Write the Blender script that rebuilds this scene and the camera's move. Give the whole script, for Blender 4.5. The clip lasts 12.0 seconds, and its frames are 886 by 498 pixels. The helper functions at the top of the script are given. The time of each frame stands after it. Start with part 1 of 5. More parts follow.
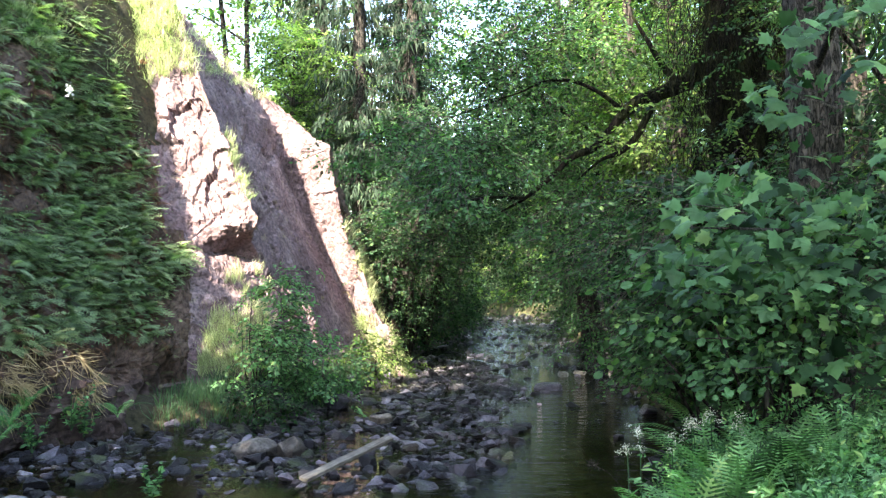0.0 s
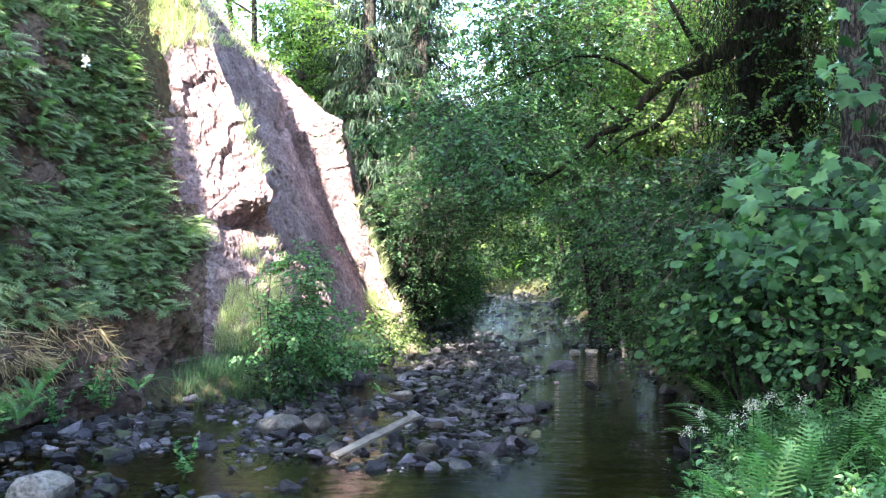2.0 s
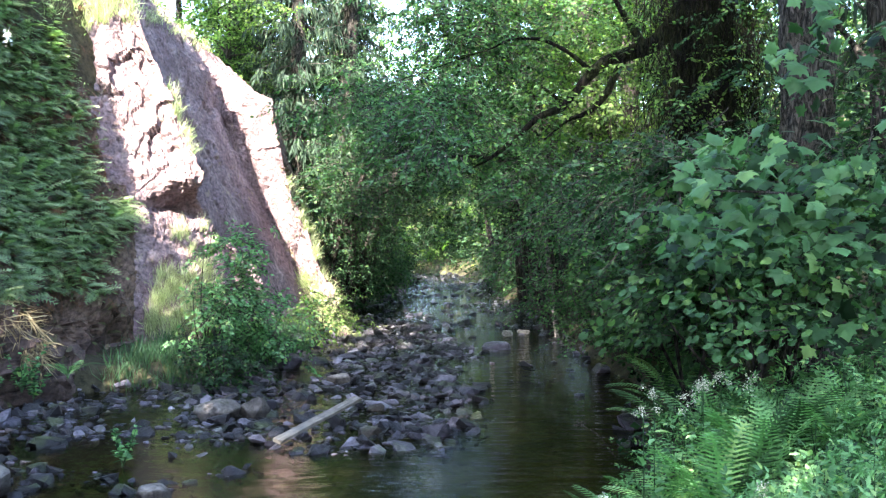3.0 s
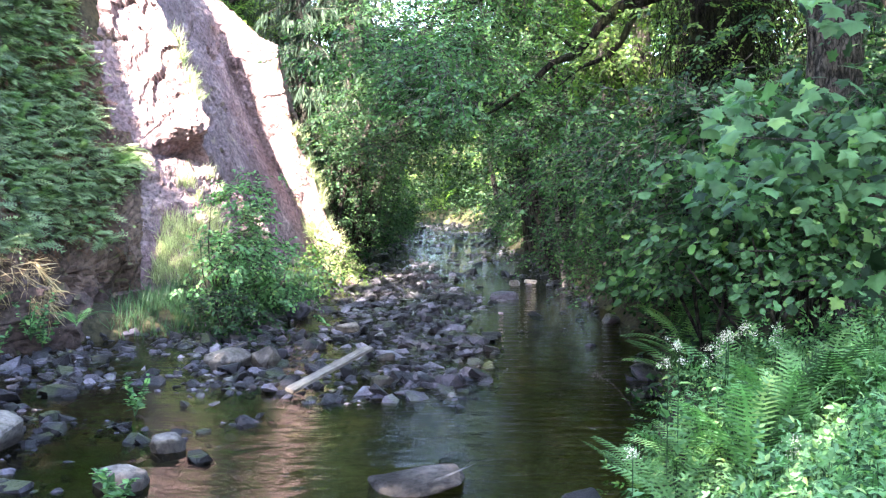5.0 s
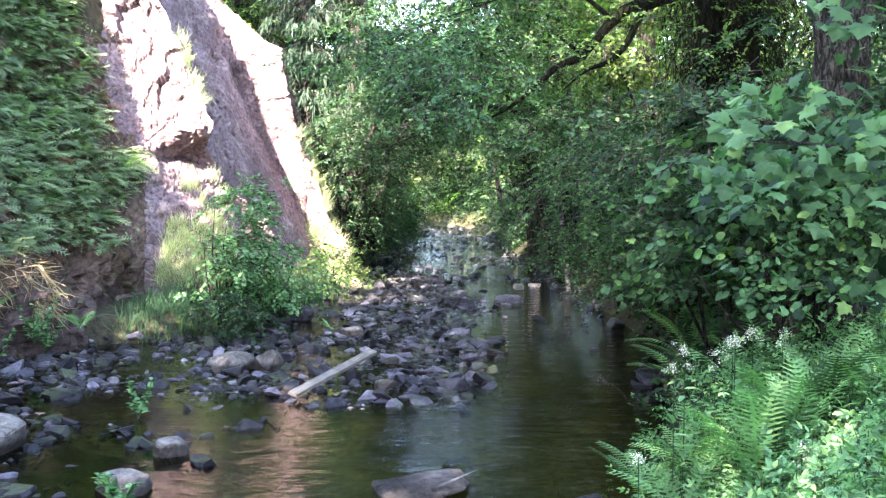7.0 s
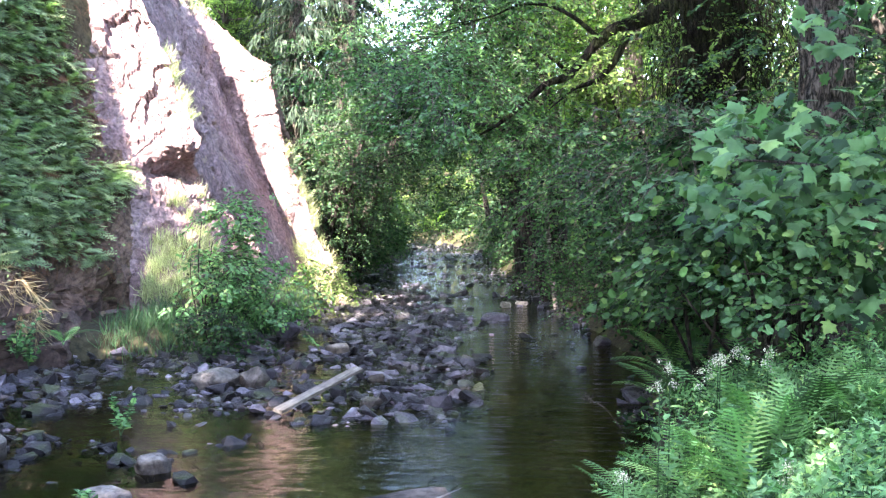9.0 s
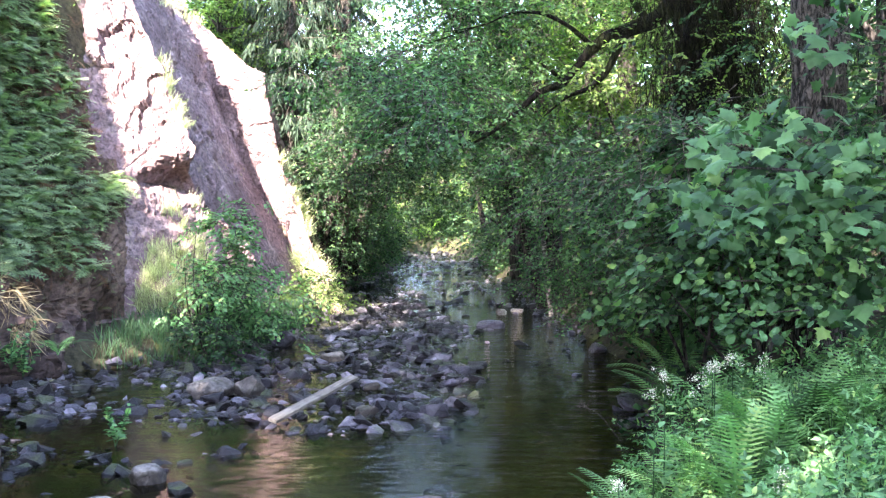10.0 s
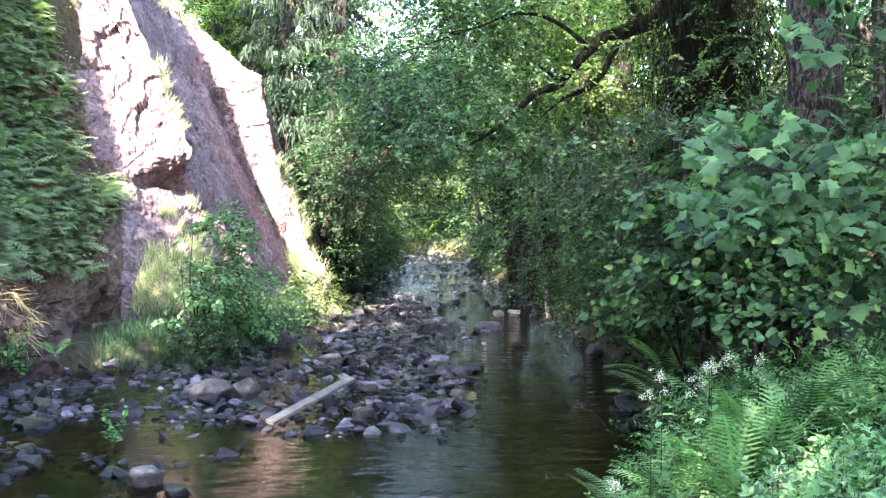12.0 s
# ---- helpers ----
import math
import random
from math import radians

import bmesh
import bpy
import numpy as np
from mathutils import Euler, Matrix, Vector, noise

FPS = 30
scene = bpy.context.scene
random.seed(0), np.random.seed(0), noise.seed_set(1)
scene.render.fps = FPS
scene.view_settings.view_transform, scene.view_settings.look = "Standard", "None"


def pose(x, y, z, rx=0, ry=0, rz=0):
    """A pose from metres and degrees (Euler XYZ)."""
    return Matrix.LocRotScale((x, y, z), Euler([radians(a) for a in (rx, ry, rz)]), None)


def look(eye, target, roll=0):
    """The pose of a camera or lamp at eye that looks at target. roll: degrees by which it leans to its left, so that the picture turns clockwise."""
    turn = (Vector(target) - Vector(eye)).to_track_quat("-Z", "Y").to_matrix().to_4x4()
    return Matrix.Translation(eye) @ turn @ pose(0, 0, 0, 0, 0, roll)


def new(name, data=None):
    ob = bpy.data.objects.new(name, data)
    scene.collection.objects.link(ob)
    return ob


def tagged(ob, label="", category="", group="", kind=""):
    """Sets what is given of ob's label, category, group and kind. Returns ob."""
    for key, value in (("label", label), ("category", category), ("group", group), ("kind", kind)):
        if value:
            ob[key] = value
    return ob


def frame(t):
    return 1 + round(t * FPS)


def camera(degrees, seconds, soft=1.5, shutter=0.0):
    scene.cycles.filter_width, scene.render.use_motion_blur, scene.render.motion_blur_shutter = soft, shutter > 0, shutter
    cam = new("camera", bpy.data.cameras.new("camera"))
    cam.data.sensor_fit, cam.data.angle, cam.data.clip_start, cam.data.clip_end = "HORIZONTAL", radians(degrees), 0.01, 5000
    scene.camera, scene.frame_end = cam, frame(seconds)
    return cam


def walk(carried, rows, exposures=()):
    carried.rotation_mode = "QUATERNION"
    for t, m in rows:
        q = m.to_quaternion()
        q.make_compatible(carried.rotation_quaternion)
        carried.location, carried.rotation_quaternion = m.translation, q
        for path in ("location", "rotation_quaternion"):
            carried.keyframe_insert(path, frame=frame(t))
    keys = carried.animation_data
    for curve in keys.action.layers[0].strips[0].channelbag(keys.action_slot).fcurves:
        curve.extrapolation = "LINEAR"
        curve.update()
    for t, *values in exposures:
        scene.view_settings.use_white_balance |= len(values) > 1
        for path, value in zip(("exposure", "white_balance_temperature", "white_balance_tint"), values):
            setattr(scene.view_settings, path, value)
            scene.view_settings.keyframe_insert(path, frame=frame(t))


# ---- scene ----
cam = camera(48.1, 12.0, soft=1.3)
PATH = [
    (0, (0.905, 0.257, 2.027), (0.65, 2.24, 2.085), -0.8),
    (0.5, (0.777, 0.225, 2.038), (0.548, 2.211, 2.086), -1.0),
    (1, (0.697, 0.26, 2.031), (0.458, 2.245, 2.067), -0.5),
    (1.5, (0.577, 0.295, 2.034), (0.333, 2.28, 2.056), -0.5),
    (2, (0.48, 0.32, 2.032), (0.24, 2.306, 2.043), -0.2),
    (2.5, (0.38, 0.33, 2.042), (0.22, 2.324, 2.041), -0.4),
    (3, (0.283, 0.336, 2.047), (0.197, 2.334, 2.019), -0.3),
    (3.5, (0.24, 0.366, 2.042), (0.167, 2.363, 1.958), -0.3),
    (3.7, (0.22, 0.36, 2.034), (0.151, 2.356, 1.929), -0.3),
    (5.5, (0.15, 0.498, 2.038), (0.052, 2.491, 1.908), -0.1),
    (6, (0.148, 0.501, 2.041), (0.045, 2.495, 1.919), -0.2),
    (6.5, (0.146, 0.5, 2.038), (0.045, 2.494, 1.915), -0.1),
    (8.5, (0.156, 0.509, 2.035), (0.08, 2.504, 1.921), 0.3),
    (9, (0.161, 0.516, 2.028), (0.089, 2.513, 1.941), 0.4),
    (9.5, (0.166, 0.517, 2.035), (0.098, 2.514, 1.958), 0.2),
    (10, (0.169, 0.514, 2.035), (0.106, 2.511, 1.963), 0.1),
    (10.5, (0.169, 0.51, 2.034), (0.111, 2.508, 1.962), 0.2),
    (11, (0.166, 0.511, 2.033), (0.112, 2.509, 1.958), 0.1),
    (11.5, (0.169, 0.504, 2.038), (0.115, 2.502, 1.964), 0.1),
    (12, (0.17, 0.509, 2.033), (0.113, 2.507, 1.964), -0.0),
]
walk(cam, [(t, look(e, a, r)) for t, e, a, r in PATH],
     exposures=[(t, e + 3.87, k, w) for t, e, k, w in ((0.0, -0.33, 7000, 11), (1.0, -0.1, 6600, 12), (2.5, -0.04, 6450, 12), (3.4, 0.0, 6450, 13), (5.3, 0.5, 6600, 18), (6.7, 0.48, 6600, 19), (8.5, 0.45, 6650, 21), (12.0, 0.40, 6600, 22))])

# ---- light ----
SUN = Vector((-0.32, -0.70, 0.64)).normalized()
world = bpy.data.worlds.new("sky")
scene.world = world
world.use_nodes = True
wn, wl = world.node_tree.nodes, world.node_tree.links
sky = wn.new("ShaderNodeTexSky")
sky.sky_type = "NISHITA"
sky.sun_disc = False
sky.sun_elevation = math.asin(SUN.z)
sky.sun_rotation = math.atan2(SUN.x, SUN.y)
wl.new(sky.outputs[0], wn["Background"].inputs[0])
wn["Background"].inputs[1].default_value = 0.14
sun = new("sun", bpy.data.lights.new("sun", "SUN"))
sun.data.energy, sun.data.angle, sun.data.color = 5.0, radians(0.5), (1.0, 0.94, 0.84)
sun.matrix_world = look(SUN * 60, (0, 0, 0))


# ---- materials ----
def mat(name):
    m = bpy.data.materials.new(name)
    m.use_nodes = True
    return m, m.node_tree.nodes, m.node_tree.links, m.node_tree.nodes["Principled BSDF"]


def coords(n, l, scale=(1, 1, 1)):
    tc, mp = n.new("ShaderNodeTexCoord"), n.new("ShaderNodeMapping")
    mp.inputs["Scale"].default_value = scale
    geo = n.new("ShaderNodeNewGeometry")
    l.new(geo.outputs["Position"], mp.inputs["Vector"])
    return mp.outputs[0]


def noise_tex(n, l, vec, scale, detail=5, rough=0.6):
    t = n.new("ShaderNodeTexNoise")
    t.inputs["Scale"].default_value, t.inputs["Detail"].default_value, t.inputs["Roughness"].default_value = scale, detail, rough
    l.new(vec, t.inputs["Vector"])
    return t.outputs["Fac"]


def ramp(n, l, fac, stops):
    r = n.new("ShaderNodeValToRGB")
    while len(r.color_ramp.elements) < len(stops):
        r.color_ramp.elements.new(0.5)
    for e, (p, c) in zip(r.color_ramp.elements, stops):
        e.position, e.color = p, (*c, 1)
    l.new(fac, r.inputs[0])
    return r.outputs[0]


def mixed(n, l, fac, a, b, blend="MIX"):
    m = n.new("ShaderNodeMix")
    m.data_type, m.blend_type = "RGBA", blend
    if isinstance(fac, float):
        m.inputs[0].default_value = fac
    else:
        l.new(fac, m.inputs[0])
    for i, s in ((6, a), (7, b)):
        if isinstance(s, tuple):
            m.inputs[i].default_value = (*s, 1)
        else:
            l.new(s, m.inputs[i])
    return m.outputs[2]


def bump(n, l, height, strength, dist, target, under=None):
    b = n.new("ShaderNodeBump")
    b.inputs["Strength"].default_value, b.inputs["Distance"].default_value = strength, dist
    l.new(height, b.inputs["Height"])
    if under:
        l.new(under, b.inputs["Normal"])
    l.new(b.outputs[0], target)
    return b.outputs[0]


def rock_material(name, dark, mid, light, lichen=0.0, rough=0.9, object_random=False, moss=0.0, island=False, waterline=0.0):
    m, n, l, p = mat(name)
    v = coords(n, l)
    big = noise_tex(n, l, v, 1.1, 6, 0.65)
    fine = noise_tex(n, l, v, 14, 8, 0.7)
    c = ramp(n, l, big, [(0.3, dark), (0.5, mid), (0.72, light)])
    grain = ramp(n, l, fine, [(0.34, (0.3,) * 3), (0.52, (0.95,) * 3), (0.68, (1.4,) * 3)])
    c = mixed(n, l, 1.0, c, grain, "MULTIPLY")
    if object_random or island:
        pick = n.new("ShaderNodeNewGeometry").outputs["Random Per Island"] if island else n.new("ShaderNodeObjectInfo").outputs["Random"]
        tint = ramp(n, l, pick, [(0.0, (0.12, 0.12, 0.12)), (0.55, (0.32, 0.31, 0.32)), (0.82, (1.15, 1.12, 1.16)), (1.0, (2.7, 2.6, 2.45))])
        c = mixed(n, l, 1.0, c, tint, "MULTIPLY")
    if lichen:
        spots = ramp(n, l, noise_tex(n, l, v, 3.3, 7, 0.75), [(0.58, (0,) * 3), (0.68, (lichen,) * 3)])
        c = mixed(n, l, spots, c, (0.42, 0.36, 0.12))
    if moss:
        geo = n.new("ShaderNodeNewGeometry")
        sep = n.new("ShaderNodeSeparateXYZ")
        l.new(geo.outputs["Normal"], sep.inputs[0])
        up = ramp(n, l, sep.outputs[2], [(0.35, (0,) * 3), (0.9, (1,) * 3)])
        patch = ramp(n, l, noise_tex(n, l, v, 2.1, 5), [(0.52, (0,) * 3), (0.62, (moss,) * 3)])
        c = mixed(n, l, mixed(n, l, 1.0, up, patch, "MULTIPLY"), c, (0.075, 0.1, 0.022))
    if waterline:
        geo = n.new("ShaderNodeNewGeometry")
        sep = n.new("ShaderNodeSeparateXYZ")
        l.new(geo.outputs["Position"], sep.inputs[0])
        rise = n.new("ShaderNodeMath")
        rise.operation = "MULTIPLY_ADD"
        l.new(big, rise.inputs[0])
        rise.inputs[1].default_value = -0.12
        l.new(sep.outputs[2], rise.inputs[2])
        dry = ramp(n, l, rise.outputs[0], [(waterline - 0.075, (0.3, 0.28, 0.27)), (waterline - 0.035, (1.0, 1.0, 1.0))])
        c = mixed(n, l, 1.0, c, dry, "MULTIPLY")
    l.new(c, p.inputs["Base Color"])
    p.inputs["Roughness"].default_value = rough
    p.inputs["Specular IOR Level"].default_value = 0.3 if rough < 0.6 else 0.2
    vor = n.new("ShaderNodeTexVoronoi")
    vor.feature = "DISTANCE_TO_EDGE"
    vor.inputs["Scale"].default_value = 4.5
    l.new(v, vor.inputs["Vector"])
    crack = ramp(n, l, vor.outputs["Distance"], [(0.0, (0,) * 3), (0.06, (1,) * 3)])
    b0 = bump(n, l, fine, 0.85, 0.045, p.inputs["Normal"])
    bump(n, l, crack, 0.25, 0.02, p.inputs["Normal"], b0)
    return m


def leaf_material(name, dark, mid, light, trans=0.34, gloss=0.42, warm=(0.65, 1.0, 0.42), single=False):
    m, n, l, p = mat(name)
    geo = n.new("ShaderNodeNewGeometry")
    pick = n.new("ShaderNodeObjectInfo").outputs["Random"] if single else geo.outputs["Random Per Island"]
    c = ramp(n, l, pick, [(0.0, tuple(0.35 * q for q in dark)), (0.3, tuple(0.5 * (q + w) for q, w in zip(dark, mid))), (0.6, mid), (0.85, tuple(1.2 * q for q in mid)), (1.0, light)])
    v = coords(n, l)
    blotch = ramp(n, l, noise_tex(n, l, v, 9, 3), [(0.3, (0.72,) * 3), (0.7, (1.2,) * 3)])
    c = mixed(n, l, 1.0, c, blotch, "MULTIPLY")
    l.new(c, p.inputs["Base Color"])
    p.inputs["Roughness"].default_value = gloss
    p.inputs["Specular IOR Level"].default_value = 0.3 if gloss < 0.4 else 0.1
    tr = n.new("ShaderNodeBsdfTranslucent")
    tc = mixed(n, l, 1.0, c, tuple(min(2.2, w * 1.8) for w in warm), "MULTIPLY")
    l.new(tc, tr.inputs[0])
    mx = n.new("ShaderNodeMixShader")
    mx.inputs[0].default_value = trans
    l.new(p.outputs[0], mx.inputs[1])
    l.new(tr.outputs[0], mx.inputs[2])
    l.new(mx.outputs[0], n["Material Output"].inputs[0])
    return m


def bark_material(name, dark, light, stretch=(9, 9, 1.6), moss=0.0):
    m, n, l, p = mat(name)
    v = coords(n, l, stretch)
    f = noise_tex(n, l, v, 2.2, 7, 0.7)
    c = ramp(n, l, f, [(0.4, tuple(0.5 * q for q in dark)), (0.5, tuple(0.5 * (q + w) for q, w in zip(dark, light))), (0.62, light)])
    if moss:
        v2 = coords(n, l)
        patch = ramp(n, l, noise_tex(n, l, v2, 3, 5), [(0.45, (0,) * 3), (0.6, (moss,) * 3)])
        c = mixed(n, l, patch, c, (0.028, 0.036, 0.012))
    vor = n.new("ShaderNodeTexVoronoi")
    vor.feature = "DISTANCE_TO_EDGE"
    vor.inputs["Scale"].default_value = 1.7
    warp = n.new("ShaderNodeVectorMath")
    warp.operation = "MULTIPLY_ADD"
    wob = n.new("ShaderNodeTexNoise")
    wob.inputs["Scale"].default_value = 1.3
    l.new(v, wob.inputs["Vector"])
    l.new(wob.outputs["Color"], warp.inputs[0])
    warp.inputs[1].default_value = (1.2, 1.2, 1.2)
    l.new(v, warp.inputs[2])
    l.new(warp.outputs[0], vor.inputs["Vector"])
    crack = ramp(n, l, vor.outputs["Distance"], [(0.0, (0.22,) * 3), (0.16, (1.0,) * 3)])
    c = mixed(n, l, 1.0, c, crack, "MULTIPLY")
    l.new(c, p.inputs["Base Color"])
    p.inputs["Roughness"].default_value = 0.92
    p.inputs["Specular IOR Level"].default_value = 0.12
    under = bump(n, l, f, 0.9, 0.03, p.inputs["Normal"])
    bump(n, l, crack, 0.8, 0.02, p.inputs["Normal"], under)
    return m


M_CLIFF = rock_material("pinkish_rock", (0.086, 0.056, 0.056), (0.168, 0.116, 0.116), (0.285, 0.215, 0.208), lichen=0.3)
M_SOIL = rock_material("dark_earth", (0.045, 0.028, 0.02), (0.092, 0.058, 0.042), (0.16, 0.108, 0.08), moss=0.6)
M_STONE = rock_material("wet_stone", (0.016, 0.015, 0.019), (0.061, 0.056, 0.070), (0.165, 0.155, 0.178), rough=0.42, object_random=True, moss=0.5)
M_PEBBLE = rock_material("pebbles", (0.016, 0.015, 0.019), (0.059, 0.054, 0.067), (0.160, 0.150, 0.172), rough=0.46, moss=0.4, island=True)
M_TOE = rock_material("brown_rock", (0.028, 0.018, 0.016), (0.078, 0.052, 0.045), (0.175, 0.125, 0.11), moss=0.6)
M_PALE = rock_material("pale_stone", (0.150, 0.135, 0.115), (0.225, 0.205, 0.180), (0.300, 0.280, 0.250))
M_BOULDER = rock_material("boulder", (0.041, 0.035, 0.031), (0.17, 0.148, 0.128), (0.32, 0.285, 0.245), rough=0.8, moss=0.25, waterline=0.085)
M_GROUND = rock_material("forest_floor", (0.022, 0.018, 0.011), (0.04, 0.034, 0.018), (0.065, 0.06, 0.028), moss=0.95)
M_BED = rock_material("stream_bed", (0.034, 0.036, 0.016), (0.085, 0.088, 0.04), (0.15, 0.145, 0.075), rough=0.7)
M_ALDER = leaf_material("alder_leaf", (0.016, 0.040, 0.019), (0.062, 0.130, 0.053), (0.15, 0.245, 0.075))
M_ALDER1 = leaf_material("single_alder_leaf", (0.016, 0.040, 0.019), (0.062, 0.130, 0.053), (0.15, 0.245, 0.075), single=True)
M_MAPLE = leaf_material("maple_leaf", (0.018, 0.045, 0.023), (0.064, 0.138, 0.058), (0.155, 0.255, 0.085), gloss=0.45)
M_MAPLE1 = leaf_material("single_maple_leaf", (0.018, 0.045, 0.023), (0.064, 0.138, 0.058), (0.155, 0.255, 0.085), gloss=0.45, single=True)
# Leaf colours with light put in: dark for shaded trees, pale for sunlit ones.
M_SHADED_LEAF = leaf_material("shaded_leaf", (0.009, 0.022, 0.013), (0.035, 0.073, 0.035), (0.115, 0.175, 0.060), trans=0.34, gloss=0.55)
M_SUNLIT_LEAF = leaf_material("sunlit_leaf", (0.040, 0.065, 0.024), (0.110, 0.165, 0.052), (0.21, 0.26, 0.07), trans=0.5)
M_NEEDLE = leaf_material("spruce_needles", (0.014, 0.026, 0.017), (0.030, 0.050, 0.032), (0.060, 0.082, 0.045), trans=0.15, gloss=0.6)
M_FERN = leaf_material("fern_frond", (0.06, 0.13, 0.05), (0.13, 0.25, 0.10), (0.23, 0.35, 0.12), trans=0.4, gloss=0.5, single=True)
M_CFERN = leaf_material("cliff_fern", (0.052, 0.080, 0.040), (0.205, 0.265, 0.135), (0.44, 0.49, 0.25), trans=0.35, gloss=0.45)
M_CFERN1 = leaf_material("single_cliff_fern", (0.052, 0.080, 0.040), (0.205, 0.265, 0.135), (0.44, 0.49, 0.25), trans=0.35, gloss=0.45, single=True)
M_DEAD = leaf_material("dead_frond", (0.05, 0.026, 0.014), (0.115, 0.06, 0.034), (0.2, 0.12, 0.07), trans=0.2, gloss=0.7, warm=(1.0, 0.8, 0.6))
M_HERB = leaf_material("herb_leaf", (0.055, 0.120, 0.058), (0.14, 0.27, 0.125), (0.30, 0.40, 0.15), trans=0.4, gloss=0.5)
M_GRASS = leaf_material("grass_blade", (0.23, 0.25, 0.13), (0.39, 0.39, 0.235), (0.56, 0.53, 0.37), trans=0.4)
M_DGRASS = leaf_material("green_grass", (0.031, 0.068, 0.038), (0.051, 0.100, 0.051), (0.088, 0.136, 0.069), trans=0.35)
M_STRAW = leaf_material("dry_grass", (0.240, 0.175, 0.095), (0.408, 0.312, 0.176), (0.600, 0.500, 0.324), trans=0.3, gloss=0.7, warm=(1.080, 1.000, 0.810))
M_BLOSSOM = leaf_material("white_blossom", (0.42, 0.43, 0.30), (0.60, 0.60, 0.46), (0.76, 0.75, 0.62), trans=0.3, gloss=0.7, warm=(1, 1, 0.9))
M_BARK = bark_material("grey_bark", (0.02, 0.017, 0.014), (0.075, 0.064, 0.054))
M_PBARK = bark_material("rough_brown_bark", (0.026, 0.024, 0.020), (0.088, 0.078, 0.065), (17, 17, 4.5))
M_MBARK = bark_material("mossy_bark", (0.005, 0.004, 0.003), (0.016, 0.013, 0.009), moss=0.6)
M_BIRCH = bark_material("pale_bark", (0.08, 0.07, 0.06), (0.26, 0.24, 0.21), (3, 3, 14))
M_TWIG = bark_material("dead_twig", (0.05, 0.042, 0.034), (0.16, 0.14, 0.115), (30, 30, 8))
M_WOOD, _n, _l, _p = mat("weathered_wood")
_tc, _mp = _n.new("ShaderNodeTexCoord"), _n.new("ShaderNodeMapping")
_mp.inputs["Scale"].default_value = (42, 1.6, 42)
_l.new(_tc.outputs["Object"], _mp.inputs["Vector"])
_g = noise_tex(_n, _l, _mp.outputs[0], 2.0, 6, 0.65)
_s = noise_tex(_n, _l, _tc.outputs["Object"], 7.0, 4, 0.6)
_c = ramp(_n, _l, _g, [(0.32, (0.07, 0.057, 0.045)), (0.5, (0.165, 0.142, 0.115)), (0.7, (0.29, 0.255, 0.21))])
_l.new(mixed(_n, _l, 1.0, _c, ramp(_n, _l, _s, [(0.35, (0.6, 0.6, 0.6)), (0.6, (1.1, 1.1, 1.1))]), "MULTIPLY"), _p.inputs["Base Color"])
_p.inputs["Roughness"].default_value = 0.85
bump(_n, _l, _g, 0.6, 0.01, _p.inputs["Normal"])
M_PINK, _n, _l, _p = mat("pink_plastic")
_p.inputs["Base Color"].default_value, _p.inputs["Roughness"].default_value = (0.5, 0.33, 0.34, 1), 0.6
M_WHITE, _n, _l, _p = mat("white_plastic")
_p.inputs["Roughness"].default_value = 0.35
_l.new(ramp(_n, _l, noise_tex(_n, _l, coords(_n, _l), 30), [(0.3, (0.5, 0.5, 0.48)), (0.7, (0.75, 0.75, 0.73))]), _p.inputs["Base Color"])

M_WATER, _n, _l, _p = mat("stream_water")
_n.remove(_p)
_v = coords(_n, _l, (1.3, 3.0, 1))
_w1 = noise_tex(_n, _l, _v, 1.7, 2, 0.5)
_w2 = noise_tex(_n, _l, _v, 8.0, 3, 0.55)
_sep = _n.new("ShaderNodeSeparateXYZ")
_l.new(_n.new("ShaderNodeNewGeometry").outputs["Position"], _sep.inputs[0])
_far = _n.new("ShaderNodeMapRange")
_far.inputs["From Min"].default_value, _far.inputs["From Max"].default_value = 10.0, 15.0
_l.new(_sep.outputs[1], _far.inputs["Value"])
_mid = _n.new("ShaderNodeMapRange")
_mid.inputs["From Min"].default_value, _mid.inputs["From Max"].default_value = -1.2, 0.4
_l.new(_sep.outputs[0], _mid.inputs["Value"])
_flow = _n.new("ShaderNodeMath")
_flow.operation = "MAXIMUM"
_l.new(_far.outputs[0], _flow.inputs[0])
_l.new(_mid.outputs[0], _flow.inputs[1])
_gust = ramp(_n, _l, noise_tex(_n, _l, coords(_n, _l, (0.9, 0.35, 1)), 0.9, 3, 0.5), [(0.4, (0.65,) * 3), (0.62, (1.0,) * 3)])
_lively = mixed(_n, _l, 1.0, _gust, ramp(_n, _l, _flow.outputs[0], [(0.0, (0.3,) * 3), (1.0, (1.0,) * 3)]), "MULTIPLY")
_w1 = mixed(_n, _l, 1.0, _w1, _lively, "MULTIPLY")
_w2 = mixed(_n, _l, 1.0, _w2, _lively, "MULTIPLY")
_fr, _gl, _tr, _mx = _n.new("ShaderNodeFresnel"), _n.new("ShaderNodeBsdfGlossy"), _n.new("ShaderNodeBsdfTransparent"), _n.new("ShaderNodeMixShader")
_fr.inputs["IOR"].default_value = 1.33
_gl.inputs["Roughness"].default_value = 0.02
_tr.inputs[0].default_value = (0.44, 0.43, 0.25, 1)
_b1 = bump(_n, _l, _w1, 0.85, 0.06, _gl.inputs["Normal"])
_b2 = bump(_n, _l, _w2, 0.6, 0.016, _gl.inputs["Normal"], _b1)
_l.new(_b2, _fr.inputs["Normal"])
_l.new(_fr.outputs[0], _mx.inputs[0])
_l.new(_tr.outputs[0], _mx.inputs[1])
_l.new(_gl.outputs[0], _mx.inputs[2])
_l.new(_mx.outputs[0], _n["Material Output"].inputs[0])


# ---- mesh tools ----
RNG = np.random.default_rng(7)


